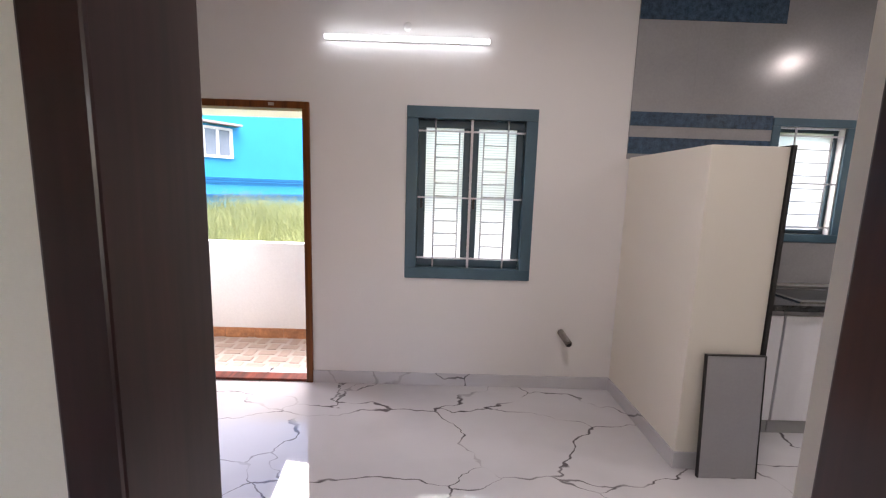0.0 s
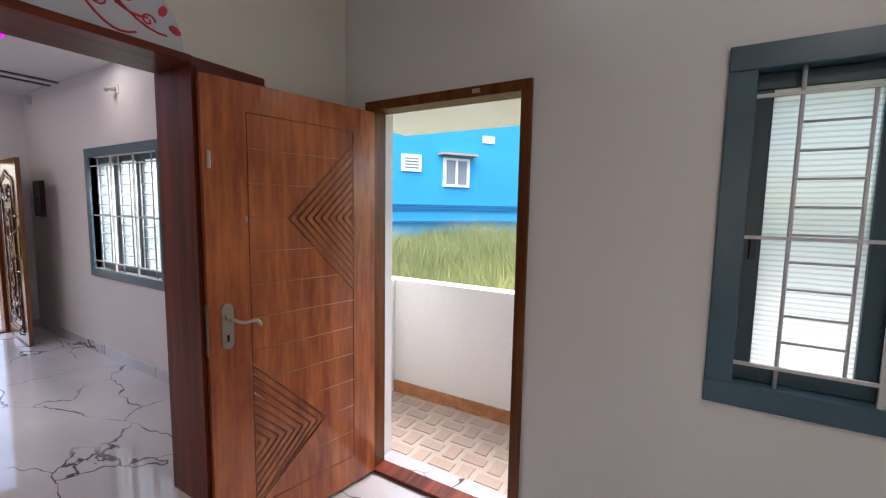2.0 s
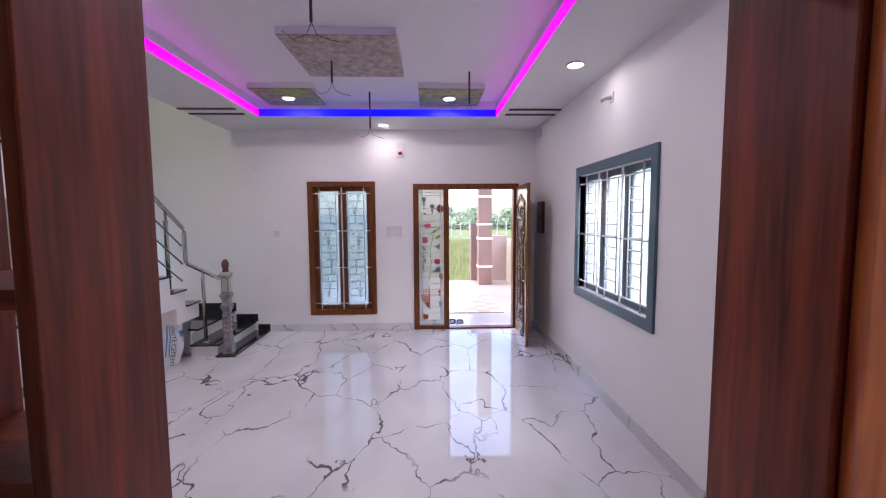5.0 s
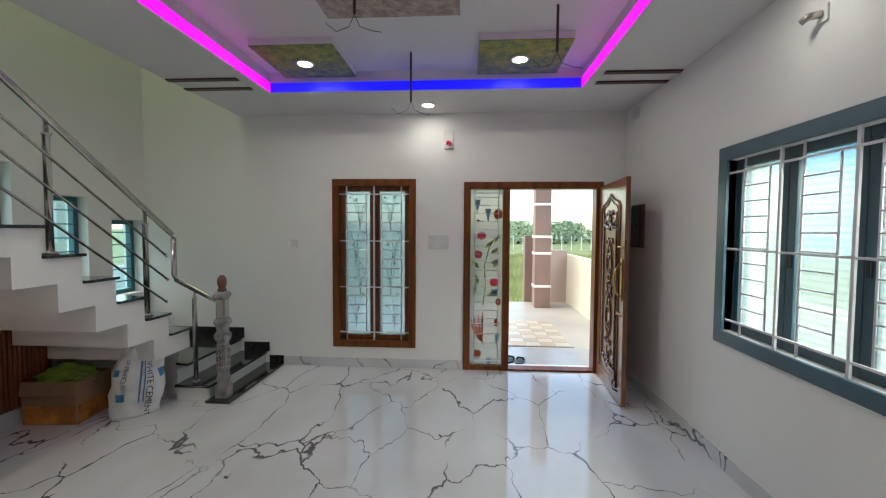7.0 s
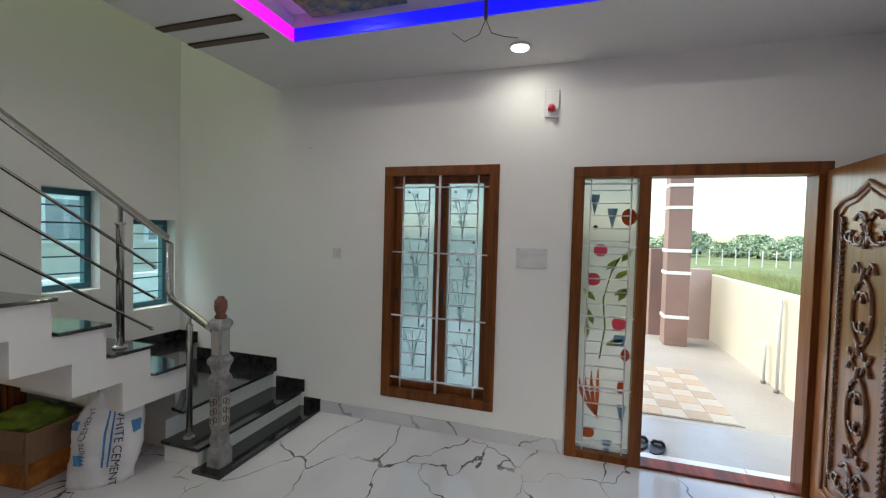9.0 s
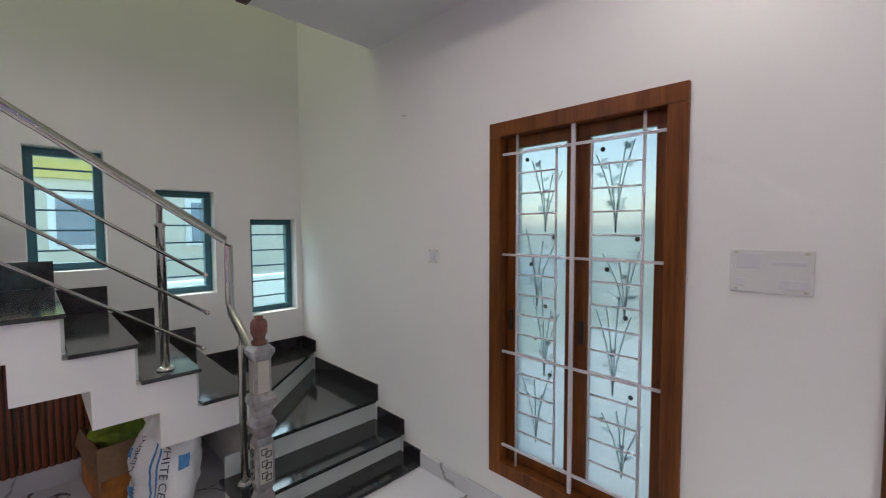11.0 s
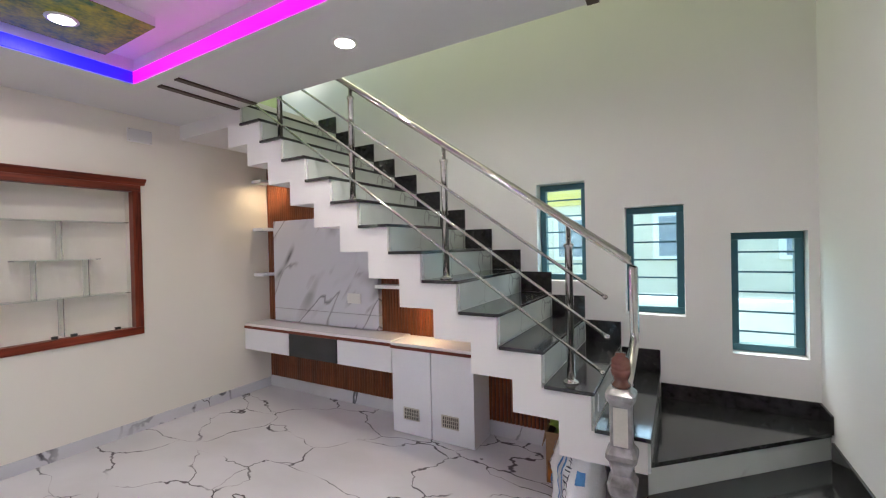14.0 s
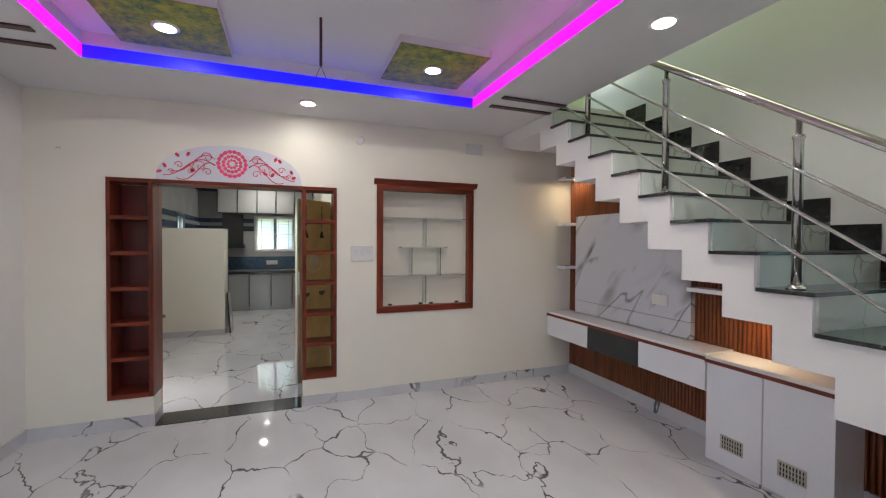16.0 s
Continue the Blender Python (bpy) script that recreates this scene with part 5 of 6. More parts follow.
def plate_on(name, label, m, w, h, cells, cat="switch plate"):
    """A wall plate in local axes: x along the wall, -y to the room."""
    p = thing(name, label, cat, m)
    part("plate", boxes((-w / 2, -0.012, -h / 2, w / 2, -0.0005, h / 2), bevel=0.004), M["plate"], p)
    for u, v, a, b in cells:
        part("rocker", boxes((u - a / 2, -0.017, v - b / 2, u + a / 2, -0.0125, v + b / 2), bevel=0.002), M["grill"], p)
    for s in (-1, 1):
        for t in (-1, 1):
            part("screw", boxes((s * w * 0.42 - 0.006, -0.014, t * h * 0.42 - 0.004, s * w * 0.42 + 0.006, -0.0125, t * h * 0.42 + 0.004)), M["satin"], p)
    return p


FRONT, NORTH, ARCH = 90, 0, -90
plate_on("switch_board", "white switch board beside the main door", pose(XF, 1.12, 1.425, 0, 0, FRONT), 0.225, 0.15, [(-0.06, 0.035, 0.07, 0.05), (0.05, 0.03, 0.09, 0.012), (-0.08, -0.04, 0.03, 0.03), (0.06, -0.04, 0.07, 0.03)])
plate_on("switch_board", "white switch board beside the showcase", pose(XA, 0.455, 1.50, 0, 0, ARCH), 0.23, 0.16, [(-0.06, 0.01, 0.05, 0.07), (0.01, 0.01, 0.04, 0.07), (0.07, 0.02, 0.05, 0.05)])
plate_on("stair_switch", "small white switch by the stairs", pose(XF, -0.525, 1.40, 0, 0, FRONT), 0.075, 0.085, [(0, 0, 0.03, 0.045)])
plate_on("blank_plate", "white blank plate high on the wall", pose(XA, -0.80, 2.665, 0, 0, ARCH), 0.20, 0.12, [], "blank plate")
bm = bmesh.new()
tagged(part("ceiling_rose", lathe(bmesh.new(), [(0.045, 0.0), (0.045, 0.012), (0.025, 0.02)], 0, 0, 16), M["plastic"]), "round white wall cap", "wall cap").matrix_world = pose(XA - 0.0005, 0.48, 2.65, 0, -90, 0)
tagged(part("ceiling_rose", lathe(bmesh.new(), [(0.03, 0.0), (0.03, 0.012), (0.018, 0.02)], 0, 0, 16), M["plastic"]), "round white wall cap above the tube light", "wall cap").matrix_world = pose(-0.185, YN - 0.0005, 2.685, 90, 0, 0)
fit1 = thing("wall_light_point", "small white wall light point with a red wire", "light point", pose(XF, 1.23, 2.55, 0, 0, FRONT))
part("back_plate", boxes((-0.05, -0.02, -0.10, 0.05, -0.0005, 0.10), bevel=0.004), M["plastic"], fit1)
part("holder", lathe(bmesh.new(), [(0.026, -0.06), (0.026, -0.03), (0.018, -0.02)], 0, -0.045, 14), M["red"], fit1)
part("arm", boxes((-0.015, -0.06, -0.025, 0.015, -0.0205, 0.0), bevel=0.003), M["plastic"], fit1)
fit2 = thing("wall_lamp_holder", "small dark wall lamp holder on a white plate", "lamp holder", pose(-4.79, YN, 2.60))
part("back_plate", boxes((-0.03, -0.012, -0.04, 0.03, -0.0005, 0.04), bevel=0.003), M["plastic"], fit2)
bm = bmesh.new()
tube(bm, [(0, -0.012, 0), (-0.02, -0.06, -0.005), (-0.045, -0.075, -0.02)], 0.018, 10)
part("holder", bm, M["satin"], fit2)
for yv, zv, xw in ((-0.80, 2.31, XF), (2.91, 2.37, XA)):
    s = 1 if xw == XF else -1
    hk = thing("wall_hook", "small bare metal hook in the wall", "hook", pose(xw, yv, zv))
    bm = bmesh.new()
    tube(bm, [(s * 0.0, -0.01, 0), (s * 0.018, -0.01, 0.0), (s * 0.02, -0.01, 0.008)], 0.004, 6)
    tube(bm, [(s * 0.0, 0.01, 0), (s * 0.018, 0.01, 0.0), (s * 0.02, 0.01, 0.008)], 0.004, 6)
    part("pins", bm, M["satin"], hk)
cap = thing("junction_box", "small white junction box high on the wall", "junction box", pose(-6.98, YN, 2.70))
part("case", boxes((-0.05, -0.03, 0, 0.05, -0.0005, 0.10), bevel=0.004), M["plate"], cap)
part("lid", boxes((-0.045, -0.034, 0.005, 0.045, -0.0305, 0.095), bevel=0.002), M["plate"], cap)
db = thing("meter_box", "dark fuse box with a glazed cover behind the main door", "fuse box", pose(-6.855, YN, 1.40))
part("case", boxes((-0.125, -0.035, 0, 0.125, -0.0005, 0.42), bevel=0.005), M["batten"], db)
part("cover", boxes((-0.115, -0.043, 0.02, 0.115, -0.0355, 0.40), bevel=0.003), M["smoke"], db)
part("knob", boxes((-0.012, -0.051, 0.19, 0.012, -0.0435, 0.215), bevel=0.003), M["dark"], db)
pair = thing("sandals", "pair of dark sandals outside the main door", "sandals", pose(-7.60, 2.02, -0.011, 0, 0, 70))
for s in (-1, 1):
    pts = [(0.05 * math.cos(a) * (1.1 if math.cos(a) > 0 else 0.95) + s * 0.06, 0.13 * math.sin(a)) for a in np.linspace(0, 2 * math.pi, 18, endpoint=False)]
    part("sole", prism(pts, "z", 0, 0.022), M["dark"], pair)
    bm = bmesh.new()
    tube(bm, [(s * 0.06 - 0.045, 0.03, 0.02), (s * 0.06 - 0.03, 0.04, 0.042), (s * 0.06 + 0.03, 0.04, 0.042), (s * 0.06 + 0.045, 0.03, 0.02)], 0.013, 8)
    part("strap", bm, M["dark"], pair)

# ---- dining: tube light, pipe, leaning board, folding panel ----
tl = thing("tube_light", "white LED tube light on the wall, switched on", "tube light", pose(-0.185, YN, 2.59))
part("base", boxes((-0.585, -0.022, -0.012, 0.585, -0.0005, 0.022), bevel=0.004), M["plastic"], tl)
bm = bmesh.new()
tube(bm, [(-0.58, -0.038, 0.002), (0.58, -0.038, 0.002)], 0.016, 12)
part("tube", bm, M["tube_lamp"], tl)
pipe = thing("drain_pipe", "cut grey plastic pipe stub in the wall", "pipe", pose(1.08, YN, 0.46))
bm = bmesh.new()
tube(bm, [(-0.02, 0, 0.01), (0.0, -0.16, -0.03)], 0.026, 16)
M["pvc"] = mat("grey_pvc", (0.20, 0.18, 0.17), 0.45, var=0.2, scale=8, fine=50, bump=0.05)
part("stub", bm, M["pvc"], pipe)
bm = bmesh.new()
tube(bm, [(0.0, -0.1605, -0.03), (0.0, -0.161, -0.03)], 0.020, 14)
part("bore", bm, M["dark"], pipe)
M["board_grey"] = mat("grey_laminate_board", (0.33, 0.33, 0.35), 0.3, var=0.05, scale=3, fine=60, bump=0.02)
brd = tagged(part("leaning_board", boxes((-0.16, -0.018, 0, 0.16, 0, 0.70), bevel=0.002), M["board_grey"]), "grey laminated board leaning on the partition end", "board")
brd.matrix_world = pose(1.73, 2.13, 0.0, -4, 0, 0)
structure("niche_edge", boxes((1.892, 2.19, 0, 1.915, 2.55, 1.84), bevel=0.002), M["dark"], "black edge panel at the end of the partition", "panel")
for nm, s in (("edge_band", (-0.166, -0.02, 0, -0.1605, 0.002, 0.706)), ("edge_band", (0.1605, -0.02, 0, 0.166, 0.002, 0.706)), ("edge_band", (-0.1603, -0.02, 0.7005, 0.1603, 0.002, 0.706))):
    part(nm, boxes(s), M["dark"], brd, "black edge band")
gold = thing("folding_door_leaf", "gold-brown door leaf with cut-out bells and lamps", "door", pose(-1.60, 1.05, 0, 0, 0, math.degrees(math.atan2(0.62 - 0.99, -1.28 + 1.60))))
part("panel", boxes((0, 0, 0.02, 0.49, 0.03, 2.10), bevel=0.003), M["gold_panel"], gold)
part("edge_strip", boxes((-0.03, -0.004, 0.02, -0.001, 0.034, 2.10), bevel=0.002), M["satin"], gold)
part("handle", boxes((-0.027, -0.02, 1.02, -0.006, -0.0045, 1.28), bevel=0.004), M["plastic"], gold)
M["cut"] = mat("cut_out_dark", (0.03, 0.02, 0.012), 0.6, var=0.2, scale=6, fine=40, bump=0)
M["cut_light"] = mat("cut_out_pale", (0.50, 0.42, 0.30), 0.5, var=0.2, scale=6, fine=40, bump=0)


def cut(pts, m="cut"):
    part("cut_out", prism(pts, "y", -0.004, -0.0005), M[m], gold)


for cx in (0.10, 0.34):
    for k in range(7):
        cut(blob(cx, 2.02 - k * 0.035, 0.008, 0.014, 8))
    cut([(cx - 0.035, 1.66), (cx + 0.035, 1.66), (cx + 0.018, 1.72), (cx, 1.75), (cx - 0.018, 1.72)])
    cut([(cx + 0.05 * math.cos(a), 1.03 + 0.05 * math.sin(a)) for a in np.linspace(math.pi, 2 * math.pi, 9)])
for k in range(16):
    a = math.pi + k * math.pi / 15
    cut([(0.22 + 0.13 * math.cos(a) + 0.012 * math.cos(b), 1.42 + 0.15 * math.sin(a) + 0.012 * math.sin(b)) for b in np.linspace(0, 2 * math.pi, 8, endpoint=False)], "cut_light")
cut([(0.22 + 0.07 * math.cos(a), 1.40 + 0.07 * math.sin(a)) for a in np.linspace(0, 2 * math.pi, 14, endpoint=False)], "cut_light")

# bedroom door frame that the walk starts in
bd = thing("door_3", "dark mahogany bedroom door frame", "door frame", pose(-0.29, 0.42, 0), kind="structure")
w, h, f = 0.96, 2.12, 0.06
part("jamb", boxes((0, -0.02, 0, f, 0.155, h - f), bevel=0.004), M["rosewood"], bd)
part("jamb", boxes((0.898, -0.02, 0, w, 0.122, h - f), bevel=0.004), M["rosewood"], bd)
part("head", boxes((0, -0.02, h - f, w, 0.122, h), bevel=0.004), M["rosewood"], bd)

# ---- kitchen ----
M["tile_grey"] = mat("grey_wall_tile", (0.33, 0.33, 0.34), 0.2, var=0.08, scale=3, fine=60, bump=0.02)
M["tile_blue"] = mat("blue_mosaic_tile", (0.035, 0.075, 0.13), 0.25, var=0.5, scale=25, fine=90, bump=0.05)
M["cab_grey"] = mat("grey_gloss_laminate", (0.34, 0.345, 0.35), 0.15, var=0.03, scale=2, fine=50, bump=0)
structure("tile_wall_north", gridwall("y", YN - 0.012, YN - 0.001, 1.891, XE - 0.014, 0.92, 3.0, [(2.50, 3.12, 1.24, 2.15)]), M["tile_grey"], "grey glazed kitchen wall tiles", "wall tiles")
structure("tile_wall_north", boxes((1.45, YN - 0.012, 1.822, 1.89, YN - 0.001, 3.0)), M["tile_grey"], "grey glazed kitchen wall tiles", "wall tiles")
structure("tile_wall_east", gridwall("x", XE - 0.012, XE - 0.001, 0.571, YN - 0.014, 0.92, 3.0, [(1.01, 1.95, 1.36, 2.24)]), M["tile_grey"], "grey glazed kitchen wall tiles", "wall tiles")
for z0, z1 in ((2.79, 2.95), (2.06, 2.16), (1.86, 1.98), (0.93, 1.24)):
    for a, b in (((1.451 if z0 > 1.82 else 1.892), 2.495), (3.125, XE - 0.016)):
        structure("tile_band", boxes((a, YN - 0.018, z0, b, YN - 0.0125, z1)), M["tile_blue"], "band of dark blue mosaic tiles", "wall tiles")
    for a, b in ((0.575, 1.0), (1.96, YN - 0.02)):
        structure("tile_band", boxes((XE - 0.018, a, z0, XE - 0.0125, b, z1)), M["tile_blue"], "band of dark blue mosaic tiles", "wall tiles")
structure("tile_band", boxes((XE - 0.018, 1.001, 0.93, XE - 0.0125, 1.959, 1.24)), M["tile_blue"], "band of dark blue mosaic tiles", "wall tiles")
tagged(part("worktop", boxes((4.0, 0.60, 0.86, XE - 0.02, 2.519, 0.90), (1.895, 2.52, 0.86, XE - 0.02, YN - 0.02, 0.90), bevel=0.003), M["granite"]), "polished black granite kitchen worktop", "worktop")
for i, (a, b) in enumerate(((0.62, 1.09), (1.095, 1.56), (1.565, 2.03), (2.035, 2.5))):
    c = thing("kitchen_base_cabinet", "grey gloss kitchen base cabinet with steel edge", "cabinet", pose(0, 0, 0), "kitchen base cabinets")
    part("body", boxes((4.06, a, 0.0, XE - 0.03, b, 0.858)), M["cab_grey"], c)
    part("door", boxes((4.04, a + 0.006, 0.10, 4.0585, b - 0.006, 0.82), bevel=0.003), M["cab_grey"], c)
    part("edge_strip", boxes((4.035, b - 0.018, 0.10, 4.0395, b - 0.006, 0.82)), M["dark"], c)
for i in range(5):
    a = 1.90 + i * 0.42
    c = thing("kitchen_base_cabinet", "white gloss kitchen base cabinet under the sink", "cabinet", pose(0, 0, 0), "kitchen base cabinets")
    part("body", boxes((a, 2.58, 0.0, a + 0.415, YN - 0.03, 0.858)), M["cab_grey"], c)
    part("door", boxes((a + 0.005, 2.56, 0.10, a + 0.41, 2.5785, 0.82), bevel=0.003), M["white"], c)
for i in range(5):
    a = 0.62 + i * 0.42
    c = thing("kitchen_wall_cabinet", "grey gloss kitchen wall cabinet with dark edge", "cabinet", pose(0, 0, 0), "kitchen wall cabinets")
    part("body", boxes((4.26, a, 2.28, XE - 0.02, a + 0.415, 2.99)), M["cab_grey"], c)
    part("door", boxes((4.24, a + 0.005, 2.29, 4.2585, a + 0.41, 2.98), bevel=0.003), M["cab_grey"], c)
    part("edge_strip", boxes((4.235, a + 0.395, 2.29, 4.2395, a + 0.41, 2.98)), M["dark"], c)
hood = thing("cooker_hood", "dark glass cooker hood on the tiled kitchen wall", "cooker hood", pose(XE - 0.02, 2.40, 1.45))
part("canopy", boxes((-0.30, -0.26, 0.0, -0.001, 0.26, 0.09), bevel=0.006), M["smoke"], hood)
part("glass_front", boxes((-0.20, -0.22, 0.091, -0.001, 0.22, 0.81), bevel=0.004), M["smoke"], hood)
sink = thing("kitchen_sink", "black sink set in the worktop under the window", "sink", pose(2.75, 2.80, 0.90))
part("rim", boxes((-0.32, -0.2, 0.0, 0.32, -0.16, 0.008), (-0.32, 0.16, 0.0, 0.32, 0.2, 0.008), (-0.32, -0.16, 0.0, -0.28, 0.16, 0.008), (0.28, -0.16, 0.0, 0.32, 0.16, 0.008)), M["steel"], sink)
part("bowl", boxes((-0.28, -0.16, 0.0005, 0.28, 0.16, 0.004)), M["dark"], sink)
plate_on("kitchen_socket", "white socket plate on the kitchen tiles", pose(XE - 0.02, 1.55, 1.09, 0, 0, -90), 0.26, 0.10, [(-0.07, 0, 0.05, 0.05), (0.05, 0, 0.07, 0.05)], "socket")
# dining downlight is unseen and added for light; kitchen one follows tile reflections
for x, y, p in ((0.6, 1.3, 2.5), (3.7, 1.7, 3.0)):
    downlight(x, y, 3.0, p)

# ---- outdoors ----
M["earth"] = mat("grassy_earth", (0.16, 0.19, 0.065), 0.9, var=0.4, scale=0.6, fine=8, bump=0.3)
M["blade"] = mat("tall_grass", (0.11, 0.18, 0.055), 0.6, var=0.5, scale=0.8, fine=5, bump=0, color2=(0.30, 0.35, 0.12))


def islands(m, tint, share):
    """Mixes a second tone into a material, more or less on each separate piece of the mesh."""
    n, l = m.node_tree.nodes, m.node_tree.links
    b, g, k, mx = n["Principled BSDF"], n.new("ShaderNodeNewGeometry"), n.new("ShaderNodeMath"), n.new("ShaderNodeMix")
    k.operation, k.inputs[1].default_value, mx.data_type = "MULTIPLY", share, "RGBA"
    was = b.inputs["Base Color"].links[0].from_socket
    l.new(g.outputs["Random Per Island"], k.inputs[0]), l.new(k.outputs[0], mx.inputs["Factor"])
    l.new(was, mx.inputs["A"]), l.new(mx.outputs["Result"], b.inputs["Base Color"])
    mx.inputs["B"].default_value = (*tint, 1)


islands(M["blade"], (0.27, 0.30, 0.13), 0.6)
M["blade_field"] = mat("dry_field_grass", (0.27, 0.30, 0.09), 0.6, var=0.35, scale=0.5, fine=3, bump=0, color2=(0.46, 0.46, 0.19))
# leaf colour is paled to carry the haze of distance
M["leafage"] = mat("hazed_tree_leaves", (0.38, 0.46, 0.30), 0.6, var=0.3, scale=2, fine=9, bump=0)
M["bark"] = mat("bark", (0.10, 0.07, 0.05), 0.9, var=0.3, scale=6, fine=30, bump=0.4)
M["blue_house"] = mat("bright_blue_render", (0.008, 0.31, 0.58), 0.6, var=0.05, scale=0.6, fine=40, bump=0.05)
M["blue_dark"] = mat("blue_moulding", (0.003, 0.17, 0.38), 0.6, var=0.05, scale=0.6, fine=40, bump=0.05)
M["white_ext"] = mat("white_render", (0.78, 0.77, 0.74), 0.7, var=0.05, scale=0.9, fine=60, bump=0.08)
M["pink_ext"] = mat("mauve_render", (0.45, 0.33, 0.29), 0.7, var=0.06, scale=0.9, fine=60, bump=0.08)
M["brown_ext"] = mat("brown_column_paint", (0.24, 0.145, 0.12), 0.6, var=0.1, scale=2, fine=60, bump=0.06)
M["cream_ext"] = mat("cream_render", (0.60, 0.54, 0.42), 0.7, var=0.05, scale=0.9, fine=60, bump=0.08)
M["yellow_ext"] = mat("yellow_render", (0.62, 0.47, 0.12), 0.7, var=0.05, scale=0.9, fine=60, bump=0.08)
M["tile_warm"] = mat("porch_tile", (0.56, 0.41, 0.33), 0.35, var=0.12, scale=3, fine=40, bump=0.05, color2=(0.58, 0.46, 0.38))
M["tile_pale"] = mat("porch_tile_pale", (0.60, 0.52, 0.46), 0.3, var=0.1, scale=3, fine=40, bump=0.05)
M["tile_mid"] = mat("porch_tile_sand", (0.44, 0.34, 0.24), 0.35, var=0.12, scale=3, fine=40, bump=0.05)
M["tile_orange"] = mat("orange_skirting_tile", (0.45, 0.20, 0.09), 0.4, var=0.3, scale=9, fine=40, bump=0.05)
M["house_glass"] = mat("far_window_glass", (0.18, 0.22, 0.26), 0.1, var=0.1, scale=2, fine=20, bump=0)
GZ = -0.35
bm = bmesh.new()
s = 900
prism([(-s, -s), (s, -s), (s, s), (-s, s)], "z", GZ - 0.5, GZ, bm)
structure("ground", bm, M["earth"], "rough grassy ground reaching the horizon", "ground")

# side porch with parapet
structure("porch_floor", boxes((-2.40, YN + 0.23, -0.30, 1.6, 4.28, -0.03)), M["tile_pale"], "tiled side porch floor", "pavement")
par = tagged(part("parapet", boxes((-2.40, 4.14, -0.03, 1.6, 4.28, 0.965), (-2.52, YN + 0.23, -0.03, -2.40, 4.28, 0.965), bevel=0.006), M["white_ext"]), "white plastered porch parapet", "parapet", kind="structure")
for sx in range(8):
    part("skirting_tile", boxes((-2.395 + sx * 0.30, 4.125, -0.029, -2.40 + (sx + 1) * 0.30, 4.1395, 0.075)), M["tile_orange"], par, "orange patterned skirting tile")
structure("porch_soffit", boxes((-2.6, YN + 0.23, 2.25, 1.6, 4.56, 2.40)), M["white_ext"], "white concrete porch canopy", "canopy")

pf = tagged(part("porch_tiles", boxes((-2.39, YN + 0.235, -0.0295, 0.6, 4.12, -0.026)), M["tile_pale"]), "basket-weave porch tiles in pink and cream", "pavement", kind="structure")
for i in range(18):
    for j in range(6):
        x, y = -2.38 + i * 0.16, YN + 0.24 + j * 0.145
        if (i + j) % 2:
            part("tile", boxes((x, y + 0.03, -0.0255, x + 0.155, y + 0.11, -0.021)), M["tile_warm"], pf)
        else:
            part("tile", boxes((x + 0.035, y, -0.0255, x + 0.12, y + 0.14, -0.021)), M["tile_warm"], pf)

# blue neighbouring house, set askew to the plot
HL = -8.5
house = thing("blue_house", "bright blue rendered house behind tall grass", "house", pose(-8.87, 16.9, GZ, 0, 0, 56.9))
part("wall", boxes((HL, 0, 0, 13, 8, 7.6)), M["blue_house"], house)
for z in (1.27, 1.36, 1.86, 1.95, 2.04):
    part("moulding", boxes((HL - 0.05, -0.08, z, 13.05, -0.001, z + 0.05)), M["blue_dark"], house)
part("roof", boxes((HL - 0.2, -0.3, 7.601, 13.2, 8.2, 7.8)), M["white_ext"], house)
for x in (0.0, 5.25):
    w = part("window", boxes((x - 0.62, -0.10, 2.85, x + 0.62, -0.001, 2.95), (x - 0.62, -0.10, 3.95, x + 0.62, -0.001, 4.05), (x - 0.62, -0.10, 2.95, x - 0.50, -0.001, 3.95), (x + 0.50, -0.10, 2.95, x + 0.62, -0.001, 3.95), (x - 0.05, -0.10, 2.95, x + 0.05, -0.001, 3.95)), M["white_ext"], house, "white-framed window")
    part("pane", boxes((x - 0.50, -0.05, 2.95, x + 0.50, -0.001, 3.95)), M["house_glass"], w)
    part("sunshade", boxes((x - 0.85, -0.45, 4.14, x + 0.85, -0.001, 4.22)), M["pink_ext"], w)
for x in (-2.05,):
    v = part("vent_window", boxes((x - 0.42, -0.08, 3.40, x + 0.42, -0.001, 4.08)), M["white_ext"], house)
    for k in range(4):
        part("louvre", boxes((x - 0.29, -0.095, 3.52 + k * 0.12, x + 0.29, -0.081, 3.58 + k * 0.12)), M["house_glass"], v)

ac = part("vent_plate", boxes((1.28, -0.05, 4.80, 1.90, -0.001, 5.12), bevel=0.01), M["white_ext"], house, "small white vent cover")

# front porch, column, compound wall
M["porch_front"] = mat("front_porch_tile", (0.34, 0.31, 0.275), 0.4, var=0.15, scale=1.2, fine=40, bump=0.03)
M["porch_sand"] = mat("front_porch_tile_sand", (0.42, 0.31, 0.21), 0.4, var=0.15, scale=3, fine=40, bump=0.03)
structure("front_porch", boxes((-11.9, -1.5, -0.30, XF - 0.23, 4.0, -0.03)), M["porch_front"], "pale tiled front porch", "pavement")
pv = tagged(part("tile_mat", boxes((-9.9, 0.6, -0.0295, -8.3, 2.9, -0.022)), M["porch_front"]), "panel of patterned porch tiles", "pavement", kind="structure")
M["porch_brown"] = mat("front_porch_tile_brown", (0.36, 0.27, 0.19), 0.4, var=0.15, scale=3, fine=40, bump=0.03)
M["porch_cream"] = mat("front_porch_tile_cream", (0.44, 0.395, 0.33), 0.35, var=0.1, scale=3, fine=40, bump=0.03)
tones = [part("tile", boxes((0, 0, -0.0215, 0.192, 0.192, -0.016), bevel=0.002), M[k], pv) for k in ("porch_sand", "porch_cream", "porch_brown")]
